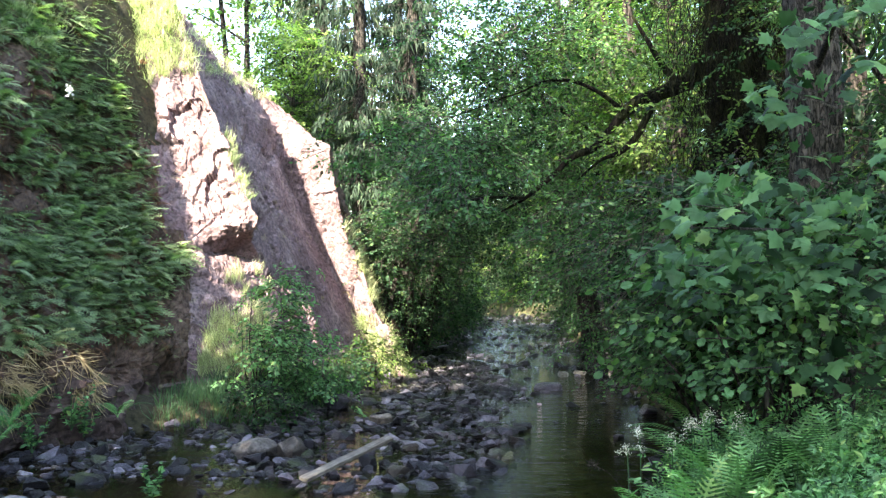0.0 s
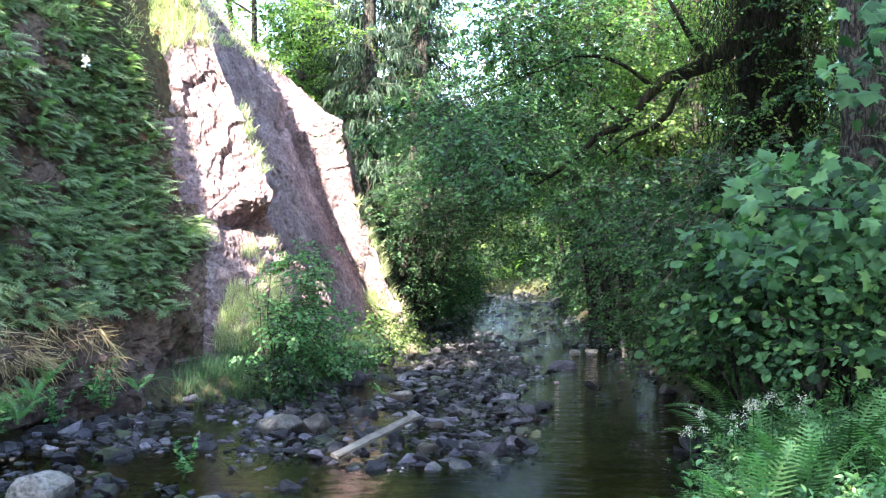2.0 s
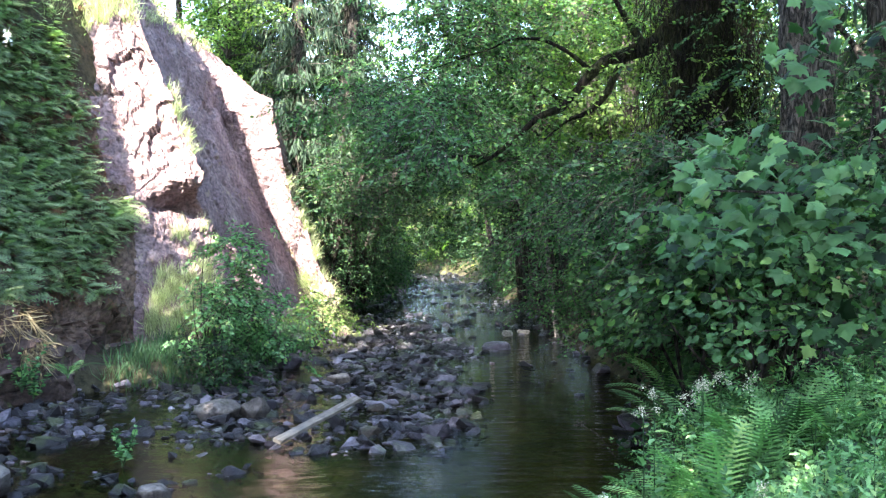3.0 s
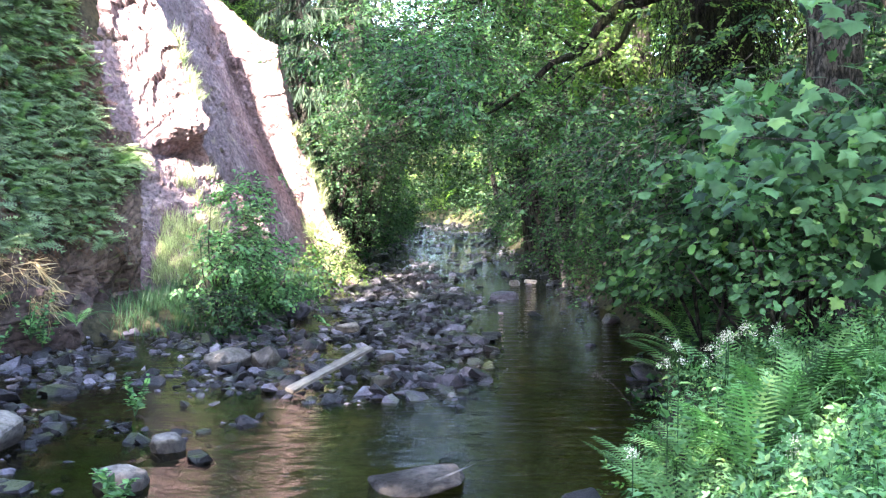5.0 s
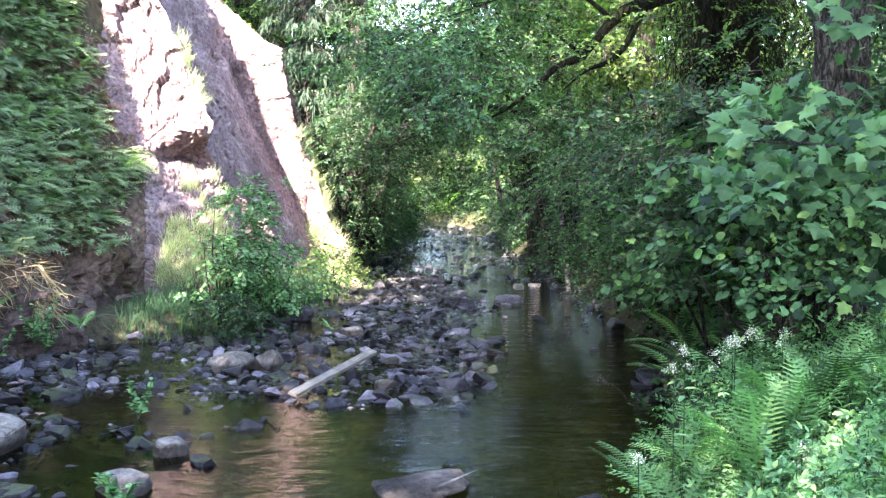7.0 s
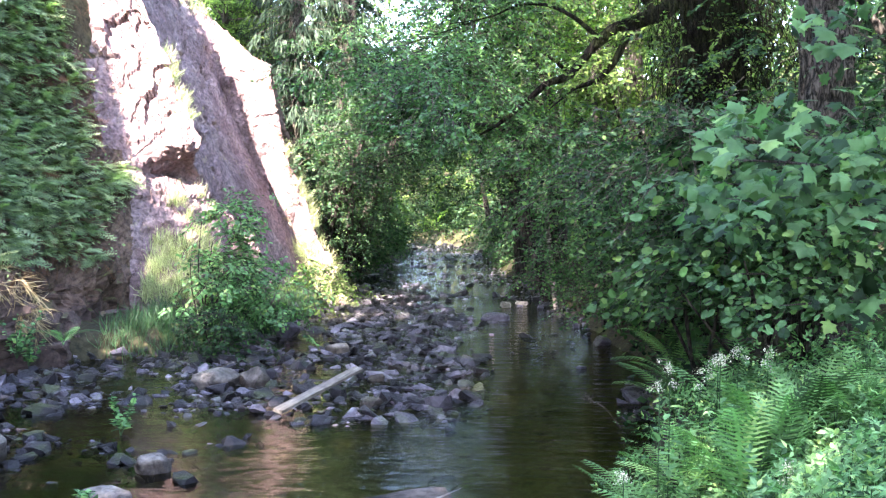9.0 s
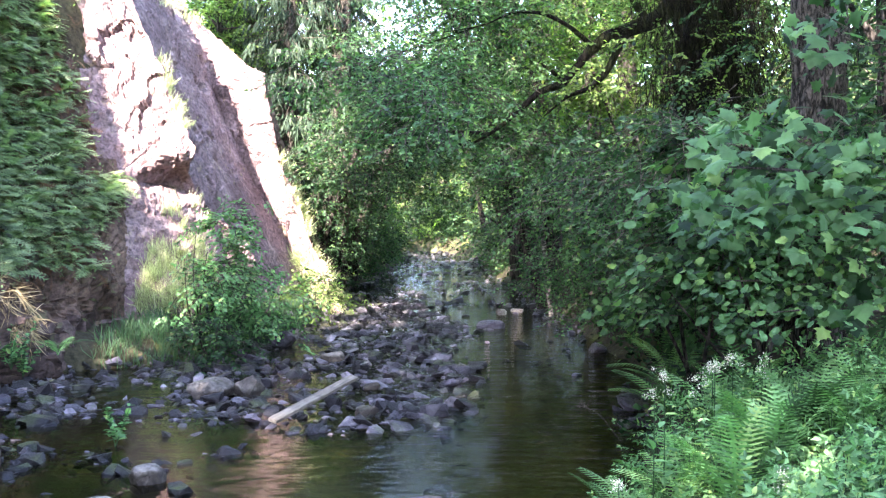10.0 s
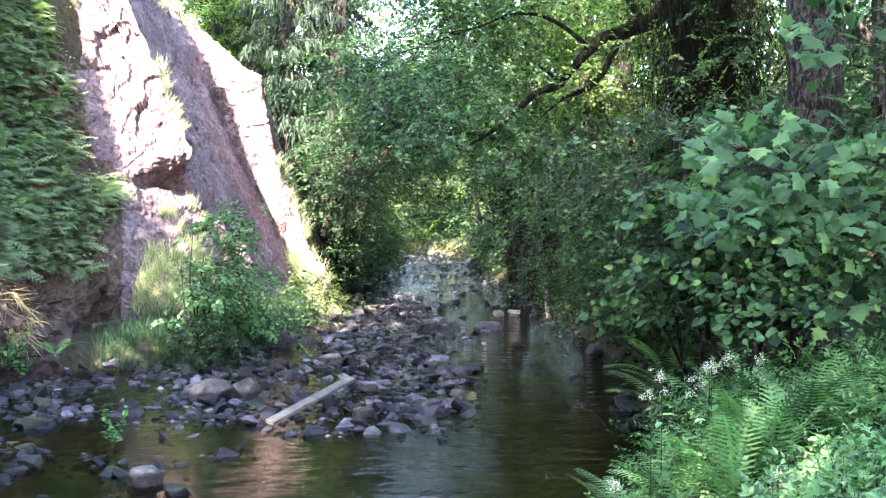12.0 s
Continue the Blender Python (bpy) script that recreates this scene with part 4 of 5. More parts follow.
# shore grass and herbs below the cliff
x = RNG.uniform(-4.9, -2.9, 1500)
y = RNG.uniform(13.2, 19.5, 1500)
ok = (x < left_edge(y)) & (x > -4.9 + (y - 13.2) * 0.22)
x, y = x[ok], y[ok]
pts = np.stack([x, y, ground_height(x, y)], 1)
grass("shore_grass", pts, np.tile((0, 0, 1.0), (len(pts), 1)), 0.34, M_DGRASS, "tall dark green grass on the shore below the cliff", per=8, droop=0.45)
# herbs on the near bank
x, y = RNG.uniform(0.75, 4.2, 2600), RNG.uniform(1.6, 9.5, 2600)
ok = (x > right_edge(y) - 0.12) & ((y < 6.7) | (RNG.uniform(size=len(x)) < 0.35))
x, y = x[ok], y[ok]
pts = np.stack([x, y, ground_height(x, y)], 1)
hp = pts + RNG.uniform(0.05, 0.24, (len(pts), 1)) * (0, 0, 1)
ex, ey = RNG.uniform(0.8, 3.4, 2500), RNG.uniform(2.6, 6.0, 2500)
ok = ex > right_edge(ey) - 0.1
e0 = np.stack([ex, ey, ground_height(ex, ey)], 1)[ok]
e1 = e0 + (RNG.uniform(0.15, 0.5, len(e0)) * np.interp(e0[:, 1], (2.4, 4.0, 5.0, 5.4, 6.0), (1.0, 1.0, 0.85, 0.5, 0.3)))[:, None] * (0, 0, 1) + RNG.normal(size=e0.shape) * 0.05
fx, fy = RNG.uniform(0.95, 3.2, 620), RNG.uniform(5.9, 7.5, 620)
ok = fx > right_edge(fy) + 0.02
f0 = np.stack([fx, fy, ground_height(fx, fy)], 1)[ok]
f1 = f0 + (RNG.uniform(0.2, 0.48, len(f0)) * np.interp(f0[:, 0] - right_edge(f0[:, 1]), (0, 0.4), (0.55, 1)))[:, None] * (0, 0, 1) + RNG.normal(size=f0.shape) * 0.05
pts, hp = np.concatenate([pts, e0, f0]), np.concatenate([hp, e1, f1])
q = sprays(hp, unit(RNG.normal(size=hp.shape) + (0, 0, 0.6)), 4, 0.2, 0.12, droop=0.1, wild=0.45)
tagged(new("bank_herbs", leaves("bank_herbs", q[0], q[1], q[2], q[3], "pinnate", M_HERB)), "bright green leafy herbs covering the near bank", "herbs", kind="stuff")
tagged(new("herb_stalks", tubes("herb_stalks", pts, hp, 0.004, 0.002, M_DGRASS)), "thin green stalks of the herbs on the bank", "stalks", kind="stuff")


def meadowsweet(at, height, lean, seed, label="tall herb with a frothy cream-white flower head"):
    rng = np.random.default_rng(seed)
    root = thing("meadowsweet", at, label, "wildflower", "white flowers on the near bank")
    a = np.array(at)
    top = a + (lean[0], lean[1], height)
    part("stalk", bough("stalk", [a, (a + top) / 2 + (0.01, 0.02, 0.02), top], [0.005, 0.004, 0.003], M_DGRASS, sides=5, steps=3), root)
    m = 170
    tufts = rng.normal(size=(6, 3)) * (0.026, 0.02, 0.028)
    c = top + tufts[rng.integers(0, 6, m)] + rng.normal(size=(m, 3)) * (0.012, 0.012, 0.014)
    part("flower_head", leaves("flower_head", c, unit(rng.normal(size=(m, 3))), unit(rng.normal(size=(m, 3))), rng.uniform(0.007, 0.012, m), "rhomb", M_BLOSSOM), root, "frothy cream-white flower head", kind="stuff")
    m = 14
    c = a + (top - a) * rng.uniform(0.15, 0.8, (m, 1))
    part("foliage", leaves("foliage", c, unit(rng.normal(size=(m, 3)) * (1, 1, 0.3)), np.tile((0, 0, 1.0), (m, 1)), rng.uniform(0.06, 0.11, m), "oval", M_HERB), root)


for k, (x, y, z) in enumerate([(1.66, 6.73, 1.07), (1.62, 6.51, 1.12), (1.3, 6.4, 1.08), (1.22, 6.3, 1.0), (1.5, 6.5, 1.0), (1.75, 6.6, 1.15), (1.9, 6.5, 1.12), (0.93, 5.7, 0.62), (0.9, 5.2, 0.42), (1.62, 5.2, 0.78), (1.9, 4.4, 0.8), (1.12, 4.5, 0.5)]):
    g = float(ground_height(np.array([x]), np.array([y]))[0])
    meadowsweet((x, y + 0.05, g), z - g, (0.0, -0.05), k)
root = thing("seed_head_plant", (1.2, 8.6, 0.3), "dry brown umbel seed head on a bent stalk", "wildflower")
part("stalk", bough("stalk", [(1.35, 8.6, 0.2), (1.2, 8.57, 0.4), (1.07, 8.55, 0.47)], [0.005, 0.004, 0.003], M_TWIG, sides=5, steps=3), root)
c = np.array((1.05, 8.55, 0.48)) + RNG.normal(size=(60, 3)) * (0.035, 0.02, 0.028)
part("umbel", tubes("umbel", np.tile((1.08, 8.55, 0.47), (60, 1)), c, 0.001, 0.003, M_TWIG), root, "dry brown umbel")


def herb_plant(name, at, height, count, leaf, material, label, category, group="", seed=0):
    """An upright leafy plant with several stalks."""
    rng = np.random.default_rng(seed)
    root = thing(name, at, label, category, group)
    a = np.array(at)
    for k in range(count):
        top = a + np.array((rng.normal() * 0.12, rng.normal() * 0.12, height * rng.uniform(0.7, 1.1)))
        part("stalk", bough("stalk", [a, (a + top) / 2, top], [0.006, 0.005, 0.002], M_DGRASS, sides=4, steps=2), root)
        m = 26
        t = rng.uniform(0.15, 1, (m, 1))
        part("foliage", leaves("foliage", a + (top - a) * t, unit(rng.normal(size=(m, 3)) * (1, 1, 0.3) + (0, 0, 0.25)), unit(np.array((0, 0, 1.0)) + rng.normal(size=(m, 3)) * 0.3), leaf * rng.uniform(0.7, 1.2, m) * (1.1 - 0.5 * t[:, 0]), "oval", material), root)
    return root


herb_plant("herb", (-2.95, 9.0, 0.0), 0.42, 4, 0.08, M_HERB, "small bright green leafy herb growing on a stone", "herb", seed=3)
herb_plant("herb", (-2.2, 6.6, 0.0), 0.2, 3, 0.09, M_HERB, "low pale green plant among shore stones", "herb", seed=4)
herb_plant("herb", (-5.1, 11.6, 0.25), 0.5, 5, 0.09, M_HERB, "leafy green herb at the foot of the bank", "herb", seed=5)
fern((-4.9, 12.4, 0.3), 0.5, 6, FRONDS, "single green fern under the dark bank", "ferns on the rock wall", spread=60, seed=77)
for k, (x, y, z, s) in enumerate([(-5.3, 9.7, 0.3, 0.6), (-5.25, 10.2, 0.25, 0.55), (-5.45, 11.2, 0.55, 0.45), (-5.2, 9.2, 0.2, 0.6)]):
    fern((x, y, z), s, 8, FRONDS, "bright green fern in sunlight on the bank", "ferns on the rock wall", spread=48, seed=90 + k)
for k, (x, y, z) in enumerate([(-5.2, 10.9, 0.1), (-5.15, 12.0, 0.1), (-5.3, 9.9, 0.15)]):
    herb_plant("herb", (x, y, z), 0.4, 5, 0.085, M_HERB, "leafy green herb at the foot of the bank", "herb", seed=15 + k)
fern((-5.3, 10.6, 0.4), 0.5, 6, FRONDS, "bright green fern in sunlight on the bank", "ferns on the rock wall", spread=50, seed=78)


# ---- shrubs and trees ----
def shrub(name, at, blobs, stems, per, length, leaf, kind, material, label, group="", stem_r=0.014, bark=M_BARK, category="shrub"):
    root = thing(name, at, label, category, group)
    a = np.array(at)
    for k, (dx, dy, dz) in enumerate(stems):
        e = a + (dx, dy, dz)
        part("stem", bough("stem", [a + RNG.normal(size=3) * (0.05, 0.05, 0), (a + e) / 2 + RNG.normal(size=3) * 0.06, e], [stem_r, stem_r * 0.7, stem_r * 0.3], bark, sides=6, steps=4, seed=k), root)
    foliage(root, blobs, per, length, leaf, kind, material, name="leaf_mass")
    return root


shrub("shrub", (-3.75, 14.4, 0.2), [(-3.5, 14.6, 0.85, 0.4, 0.45, 0.6, 230), (-3.45, 14.8, 1.3, 0.3, 0.4, 0.45, 110), (-3.4, 14.6, 1.8, 0.28, 0.3, 0.35, 80)], [(0.1, 0.2, 1.3), (-0.2, 0.1, 1.1), (0.3, 0.3, 1.0), (0, 0, 1.6)], 8, 0.22, 0.085, "oval", M_HERB, "leafy green shrub on the shore below the cliff", "shrubs below the cliff")
shrub("shrub", (-3.2, 15.6, 0.2), [(-3.1, 15.5, 0.75, 0.5, 0.55, 0.5, 260)], [(0.1, 0.1, 0.9), (-0.2, 0.0, 0.8), (0.3, 0.2, 0.7)], 8, 0.22, 0.085, "oval", M_HERB, "low sunlit leafy shrub beside the stream", "shrubs below the cliff")
shrub("shrub", (-3.3, 13.6, 0.15), [(-3.3, 13.5, 0.4, 0.4, 0.35, 0.3, 150)], [(0.1, 0.0, 0.5), (-0.2, 0.0, 0.4)], 7, 0.18, 0.08, "oval", M_SHADED_LEAF, "low dark leafy shrub hanging over the shore stones", "shrubs below the cliff")
shrub("shrub", (-2.7, 18.3, 0.2), [(-2.7, 18.2, 0.6, 0.4, 0.8, 0.45, 180)], [(0.1, 0.0, 0.7), (-0.2, 0.0, 0.6)], 7, 0.22, 0.08, "oval", M_SUNLIT_LEAF, "small sunlit shrub at the cliff foot", "shrubs below the cliff")


def tree(name, label, base, trunk, radii, blobs, per, length, leaf, kind, material, bark=M_BARK, boughs=(), group="", crown_label="", twigs=True, sides=12, **kw):
    root = thing(name, base, label, "tree", group)
    part("trunk", bough("trunk", trunk, radii, bark, sides=sides, rough=0.2 if sides > 20 else 0.16, steps=7 if sides < 20 else 24, seed=len(trunk) + int(abs(base[0]) * 7), grain=(16, 16, 3.5) if sides > 20 else (6, 6, 2.5)), root)
    for k, (path, rr) in enumerate(boughs):
        part("limb", bough("limb", path, rr, bark, sides=8, rough=0.18, steps=6, seed=k), root)
    foliage(root, blobs, per, length, leaf, kind, material, twigs=twigs, label=crown_label, **kw)
    return root


def tiers(parent, holder, beds, leaf, kind, material, single_material, singles, name="leaf_tier_growth"):
    """Flat layers of leaves that slope down towards the open stream: beds of (x, y, z, radius, count)."""
    P, D, N, S = [], [], [], []
    for x, y, z, r, m in beds:
        tilt = unit(np.array((-0.28, -0.34, 0.9)) + RNG.normal(size=3) * 0.2)
        e1 = unit(np.cross(tilt, (0.3, -0.8, 0.2)))
        e2 = np.cross(tilt, e1)
        ang, rad = RNG.uniform(0, 6.283, m), r * np.sqrt(RNG.uniform(0.02, 1, m))
        u, v = (rad * np.cos(ang))[:, None], (rad * np.sin(ang))[:, None] * 0.75
        P.append(np.array((x, y, z)) + u * e1 + v * e2 + tilt * RNG.normal(size=(m, 1)) * 0.025)
        D.append(unit((u * e1 + v * e2) / r + np.array((-0.35, -0.5, -0.45)) + RNG.normal(size=(m, 3)) * 0.35))
        N.append(unit(tilt + RNG.normal(size=(m, 3)) * 0.55))
        S.append(leaf * RNG.uniform(0.6, 1.2, m))
        part("twig", tubes("twig", np.array([(x + 0.3, y + 0.4, z - 0.05)]), np.array([(x - 0.25 * r, y - 0.3 * r, z - 0.02)]), 0.008, 0.003, M_TWIG, 4), parent)
    P, D, N, S = (np.concatenate(q) for q in (P, D, N, S))
    order = np.argsort(P[:, 1])
    a, rest = order[:singles], order[singles:]
    single_leaves(holder, P[a], D[a], N[a], S[a], kind, single_material)
    part(name, leaves(name, P[rest], D[rest], N[rest], S[rest], kind, material), parent, kind="stuff")


def bed_field(m, x, y, z, r, count, skip, seed=1):
    """Beds spread evenly through a box, but for a part that skip() names."""
    rng = np.random.default_rng(seed)
    out = []
    while len(out) < m:
        best, far = None, -1.0
        for _ in range(8):
            q = [rng.uniform(*w) for w in (x, y, z, r)]
            gap = min([math.dist((q[0], 0.3 * q[1], 1.4 * q[2]), (o[0], 0.3 * o[1], 1.4 * o[2])) for o in out], default=1.0)
            if gap > far and not skip(*q[:3]):
                best, far = q, gap
        if best:
            out.append((*best, int(count * (best[3] / r[1]) ** 2)))
    return out


# the near maple and its low branches
maple = tree("maple_tree", "maple tree with rough brown trunk and broad lobed leaves", (2.84, 8.3, 0.6),
             [(2.84, 8.3, 0.3), (2.82, 8.3, 2.0), (2.83, 8.35, 4.5), (2.88, 8.4, 9.0)], [0.25, 0.2, 0.19, 0.1],
             [(3.2, 8.6, 7.0, 1.3, 1.4, 1.2, 60)], 8, 0.3, 0.13, "maple", M_MAPLE, bark=M_PBARK, sides=40,
             boughs=[([(2.82, 8.3, 2.2), (2.6, 7.3, 2.3), (2.0, 6.5, 2.3), (1.6, 6.2, 2.3)], [0.02, 0.014, 0.009, 0.003]),
                     ([(2.82, 8.3, 1.7), (2.7, 7.2, 1.9), (2.5, 6.4, 1.9)], [0.025, 0.018, 0.008]),
                     ([(2.83, 8.35, 4.6), (2.2, 7.8, 5.4), (1.3, 7.4, 5.8)], [0.08, 0.05, 0.01]),
                     ([(2.83, 8.3, 3.6), (2.7, 7.2, 3.7), (2.35, 6.0, 3.4)], [0.03, 0.02, 0.006])])
beds = bed_field(14, (1.6, 2.9), (6.3, 7.5), (1.9, 2.85), (0.24, 0.42), 50, lambda x, y, z: z > 2.8 - 0.35 * (2.4 - x) or x < 1.05 + 0.1 * y or (x > 2.5 and z > 2.4), 3)
beds += bed_field(6, (2.35, 3.0), (6.2, 6.9), (1.35, 2.0), (0.2, 0.3), 22, lambda x, y, z: False)
beds += bed_field(3, (2.75, 3.3), (6.0, 6.8), (2.75, 3.3), (0.2, 0.3), 20, lambda x, y, z: False)
beds += bed_field(5, (2.05, 2.55), (5.7, 6.5), (3.05, 3.6), (0.22, 0.34), 26, lambda x, y, z: False)
tiers(maple, maple.children[1], beds, 0.118, "maple", M_MAPLE, M_MAPLE1, 280)
# the old tree with the mossy limb and shaggy dead twigs
OLD_CROWN = [(1.6, 13.4, 5.2, 1.2, 0.6, 0.4, 150), (0.5, 13.2, 4.9, 1.1, 0.7, 0.4, 190), (-0.3, 11.2, 3.4, 0.7, 0.8, 0.3, 130), (-0.2, 12.6, 3.5, 0.7, 0.6, 0.3, 150), (0.1, 12.6, 4.4, 0.6, 0.7, 0.3, 120), (-0.2, 10.2, 2.85, 0.5, 0.5, 0.2, 70),
            (-1.6, 12.6, 3.8, 0.7, 0.6, 0.25, 100), (1.1, 12.2, 2.75, 0.6, 0.5, 0.2, 110), (0.7, 13.4, 6.2, 1.3, 0.9, 0.6, 190), (2.6, 13.6, 8.5, 1.5, 1.4, 1.2, 120), (3.8, 12.2, 5.2, 0.5, 0.4, 0.4, 80), (-0.2, 12.9, 5.1, 0.9, 0.8, 0.35, 170)]
MOSSY_LIMB = ([(2.98, 12.8, 5.9), (2.88, 12.5, 5.25), (2.62, 12.6, 4.65), (2.38, 12.6, 4.37), (2.08, 12.6, 4.27), (1.78, 12.6, 4.17), (1.57, 12.6, 4.02), (1.38, 12.6, 3.77), (1.22, 12.6, 3.59), (0.95, 12.6, 3.51), (0.69, 12.6, 3.26), (0.34, 12.6, 2.98), (0.03, 12.6, 2.83)], [0.17, 0.14, 0.125, 0.105, 0.09, 0.078, 0.068, 0.056, 0.048, 0.042, 0.034, 0.022, 0.01])
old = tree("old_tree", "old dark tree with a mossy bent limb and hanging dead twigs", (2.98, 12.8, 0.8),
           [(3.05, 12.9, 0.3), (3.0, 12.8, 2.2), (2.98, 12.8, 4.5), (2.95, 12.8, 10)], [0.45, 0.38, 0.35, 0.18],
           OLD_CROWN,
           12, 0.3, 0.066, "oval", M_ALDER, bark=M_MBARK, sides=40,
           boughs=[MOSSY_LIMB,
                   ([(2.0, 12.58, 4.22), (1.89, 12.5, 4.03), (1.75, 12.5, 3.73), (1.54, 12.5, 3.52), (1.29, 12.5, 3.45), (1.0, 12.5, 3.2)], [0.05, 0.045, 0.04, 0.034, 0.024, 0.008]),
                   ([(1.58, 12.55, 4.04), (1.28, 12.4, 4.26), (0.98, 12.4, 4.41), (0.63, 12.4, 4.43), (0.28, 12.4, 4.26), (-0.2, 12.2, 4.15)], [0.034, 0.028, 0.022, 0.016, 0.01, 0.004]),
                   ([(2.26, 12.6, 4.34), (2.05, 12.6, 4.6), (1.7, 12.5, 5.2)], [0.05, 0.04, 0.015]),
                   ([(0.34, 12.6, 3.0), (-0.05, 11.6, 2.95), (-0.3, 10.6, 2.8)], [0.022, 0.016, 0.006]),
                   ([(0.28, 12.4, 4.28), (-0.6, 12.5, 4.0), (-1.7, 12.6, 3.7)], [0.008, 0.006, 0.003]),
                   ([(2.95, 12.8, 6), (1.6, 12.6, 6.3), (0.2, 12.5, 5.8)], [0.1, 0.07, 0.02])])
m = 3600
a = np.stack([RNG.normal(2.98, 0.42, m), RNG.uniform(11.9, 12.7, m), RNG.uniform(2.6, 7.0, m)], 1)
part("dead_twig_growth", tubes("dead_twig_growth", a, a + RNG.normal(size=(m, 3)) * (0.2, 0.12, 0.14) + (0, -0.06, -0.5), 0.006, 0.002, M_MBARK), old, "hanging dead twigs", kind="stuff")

# alder sprays low over the right bank
alder = shrub("alder_bush", (2.3, 7.6, 0.6), [(2.2, 7.9, 1.9, 0.6, 0.4, 0.4, 160), (1.9, 8.2, 2.45, 0.6, 0.4, 0.2, 110)],
              [(-0.5, -0.9, 1.1), (0.1, -0.7, 1.2), (-0.8, -0.3, 0.9), (0.1, 0.1, 1.8)], 8, 0.28, 0.085, "alder", M_ALDER, "alder bush with round green leaves hanging over the bank", "alder bushes on the bank", stem_r=0.02)
beds = bed_field(19, (1.3, 2.9), (6.3, 7.9), (1.4, 1.95), (0.24, 0.44), 96, lambda x, y, z: x < 0.8 + 0.115 * y - 0.15 * (z - 1.2) or (z < 1.42 and y > 7.2 and x > 1.7))
tiers(alder, alder.children[0], beds, 0.068, "alder", M_ALDER, M_ALDER1, 290)
# this alder takes the darker leaf colour in place of shade
shrub("alder_bush", (2.1, 9.0, 0.5), [(2.3, 8.8, 1.6, 0.45, 0.8, 0.3, 240), (2.35, 8.8, 2.05, 0.6, 0.7, 0.4, 220)],
      [(-0.5, -0.5, 0.9), (-0.3, -0.2, 1.6), (0.2, 0.1, 1.5)], 11, 0.28, 0.066, "oval", M_SHADED_LEAF, "dense alder bush leaning over the water", "alder bushes on the bank", stem_r=0.02)
shrub("alder_bush", (2.3, 11.5, 0.5), [(2.4, 11.4, 1.35, 0.55, 1.2, 0.45, 340), (2.3, 11.5, 2.1, 0.7, 1.1, 0.45, 240), (2.35, 12.4, 0.9, 0.35, 0.9, 0.25, 110)],
      [(-0.6, -0.3, 0.8), (-0.3, 0.2, 1.7), (0.2, 0.1, 1.6)], 11, 0.28, 0.066, "oval", M_ALDER, "dense alder bush leaning over the water", "alder bushes on the bank", stem_r=0.02)
shrub("alder_bush", (2.4, 14.5, 0.5), [(1.55, 15.4, 1.2, 0.5, 0.7, 0.2, 150), (2.1, 13.4, 1.05, 0.5, 0.7, 0.3, 180), (2.6, 14.4, 1.1, 0.6, 1.1, 0.5, 260), (2.6, 14.4, 2.0, 0.7, 1.1, 0.6, 240)],
      [(-0.6, -0.3, 0.8), (-0.3, 0.2, 1.7)], 11, 0.28, 0.066, "oval", M_ALDER, "dense dark bush along the stream", "alder bushes on the bank", stem_r=0.02)


row = shrub("alder_bush", (2.5, 12.0, 0.6), [(2.5, 11.8, 1.5, 0.4, 0.8, 0.4, 160)], [(-0.5, -1.5, 0.7), (-0.4, 0.4, 0.6), (-0.5, 1.8, 0.7), (0.0, 0.2, 1.3)], 10, 0.28, 0.07, "oval", M_ALDER,
            "low alder bush with broad green leaves reaching over the water", "alder bushes on the bank", stem_r=0.018)
beds = bed_field(46, (1.3, 2.7), (8.2, 15.6), (0.75, 1.75), (0.26, 0.46), 74, lambda x, y, z: x < right_edge(y) - 0.12 - 0.25 * (z - 0.9) or x > right_edge(y) + 0.75 or (y < 9.5 and z < 1.15))
tiers(row, row.children[0], beds, 0.082, "alder", M_ALDER, M_ALDER1, 200)


def stand_tree(x, y, h, spread, leaf, material, label, low=0.35, lean=(0, 0), r=0.12, bark=M_BARK, dens=1.0, group="trees along the stream", kind="oval", per=11):
    g = float(ground_height(np.array([x]), np.array([y]))[0])
    lx, ly = lean
    blobs = []
    rng = np.random.default_rng(int(abs(x * 31 + y * 17)))
    n = 7
    for i in range(n):
        t = low + (1 - low) * i / (n - 1)
        w = spread * (0.55 + 0.6 * math.sin(math.pi * min(1, (t - low) / (1 - low) * 0.8 + 0.15)))
        blobs.append((x + lx * t + rng.normal() * spread * 0.4, y + ly * t + rng.normal() * spread * 0.4, g + h * t, w, w, h * 0.11, int(60 * dens)))
    boughs = []
    for i in range(5):
        t = low + 0.12 * i
        q = blobs[min(n - 1, i + 1)]
        boughs.append(([(x + lx * t, y + ly * t, g + h * t), ((x + lx * t + q[0]) / 2 + rng.normal() * 0.3, (y + ly * t + q[1]) / 2, g + h * t + 0.5), (q[0] + rng.normal() * spread * 0.5, q[1] + rng.normal() * spread * 0.4, q[2])], [r * 0.4, r * 0.25, r * 0.08]))
    if y > 15.9 or x > 4 or y < 0:
        kind = "rhomb"
    if y > 0:
        leaf, per = 0.78 * leaf, int(1.5 * per)
    return tree("tree", label, (x, y, g), [(x, y, g - 0.3), (x + lx * 0.35, y + ly * 0.35, g + h * 0.35), (x + lx * 0.7, y + ly * 0.7, g + h * 0.7), (x + lx, y + ly, g + h * 0.98)], [r * 1.2, r, r * 0.65, r * 0.2],
                blobs, per, 0.5, leaf, kind, material, bark=bark, boughs=boughs, group=group, twigs=False, sides=9)


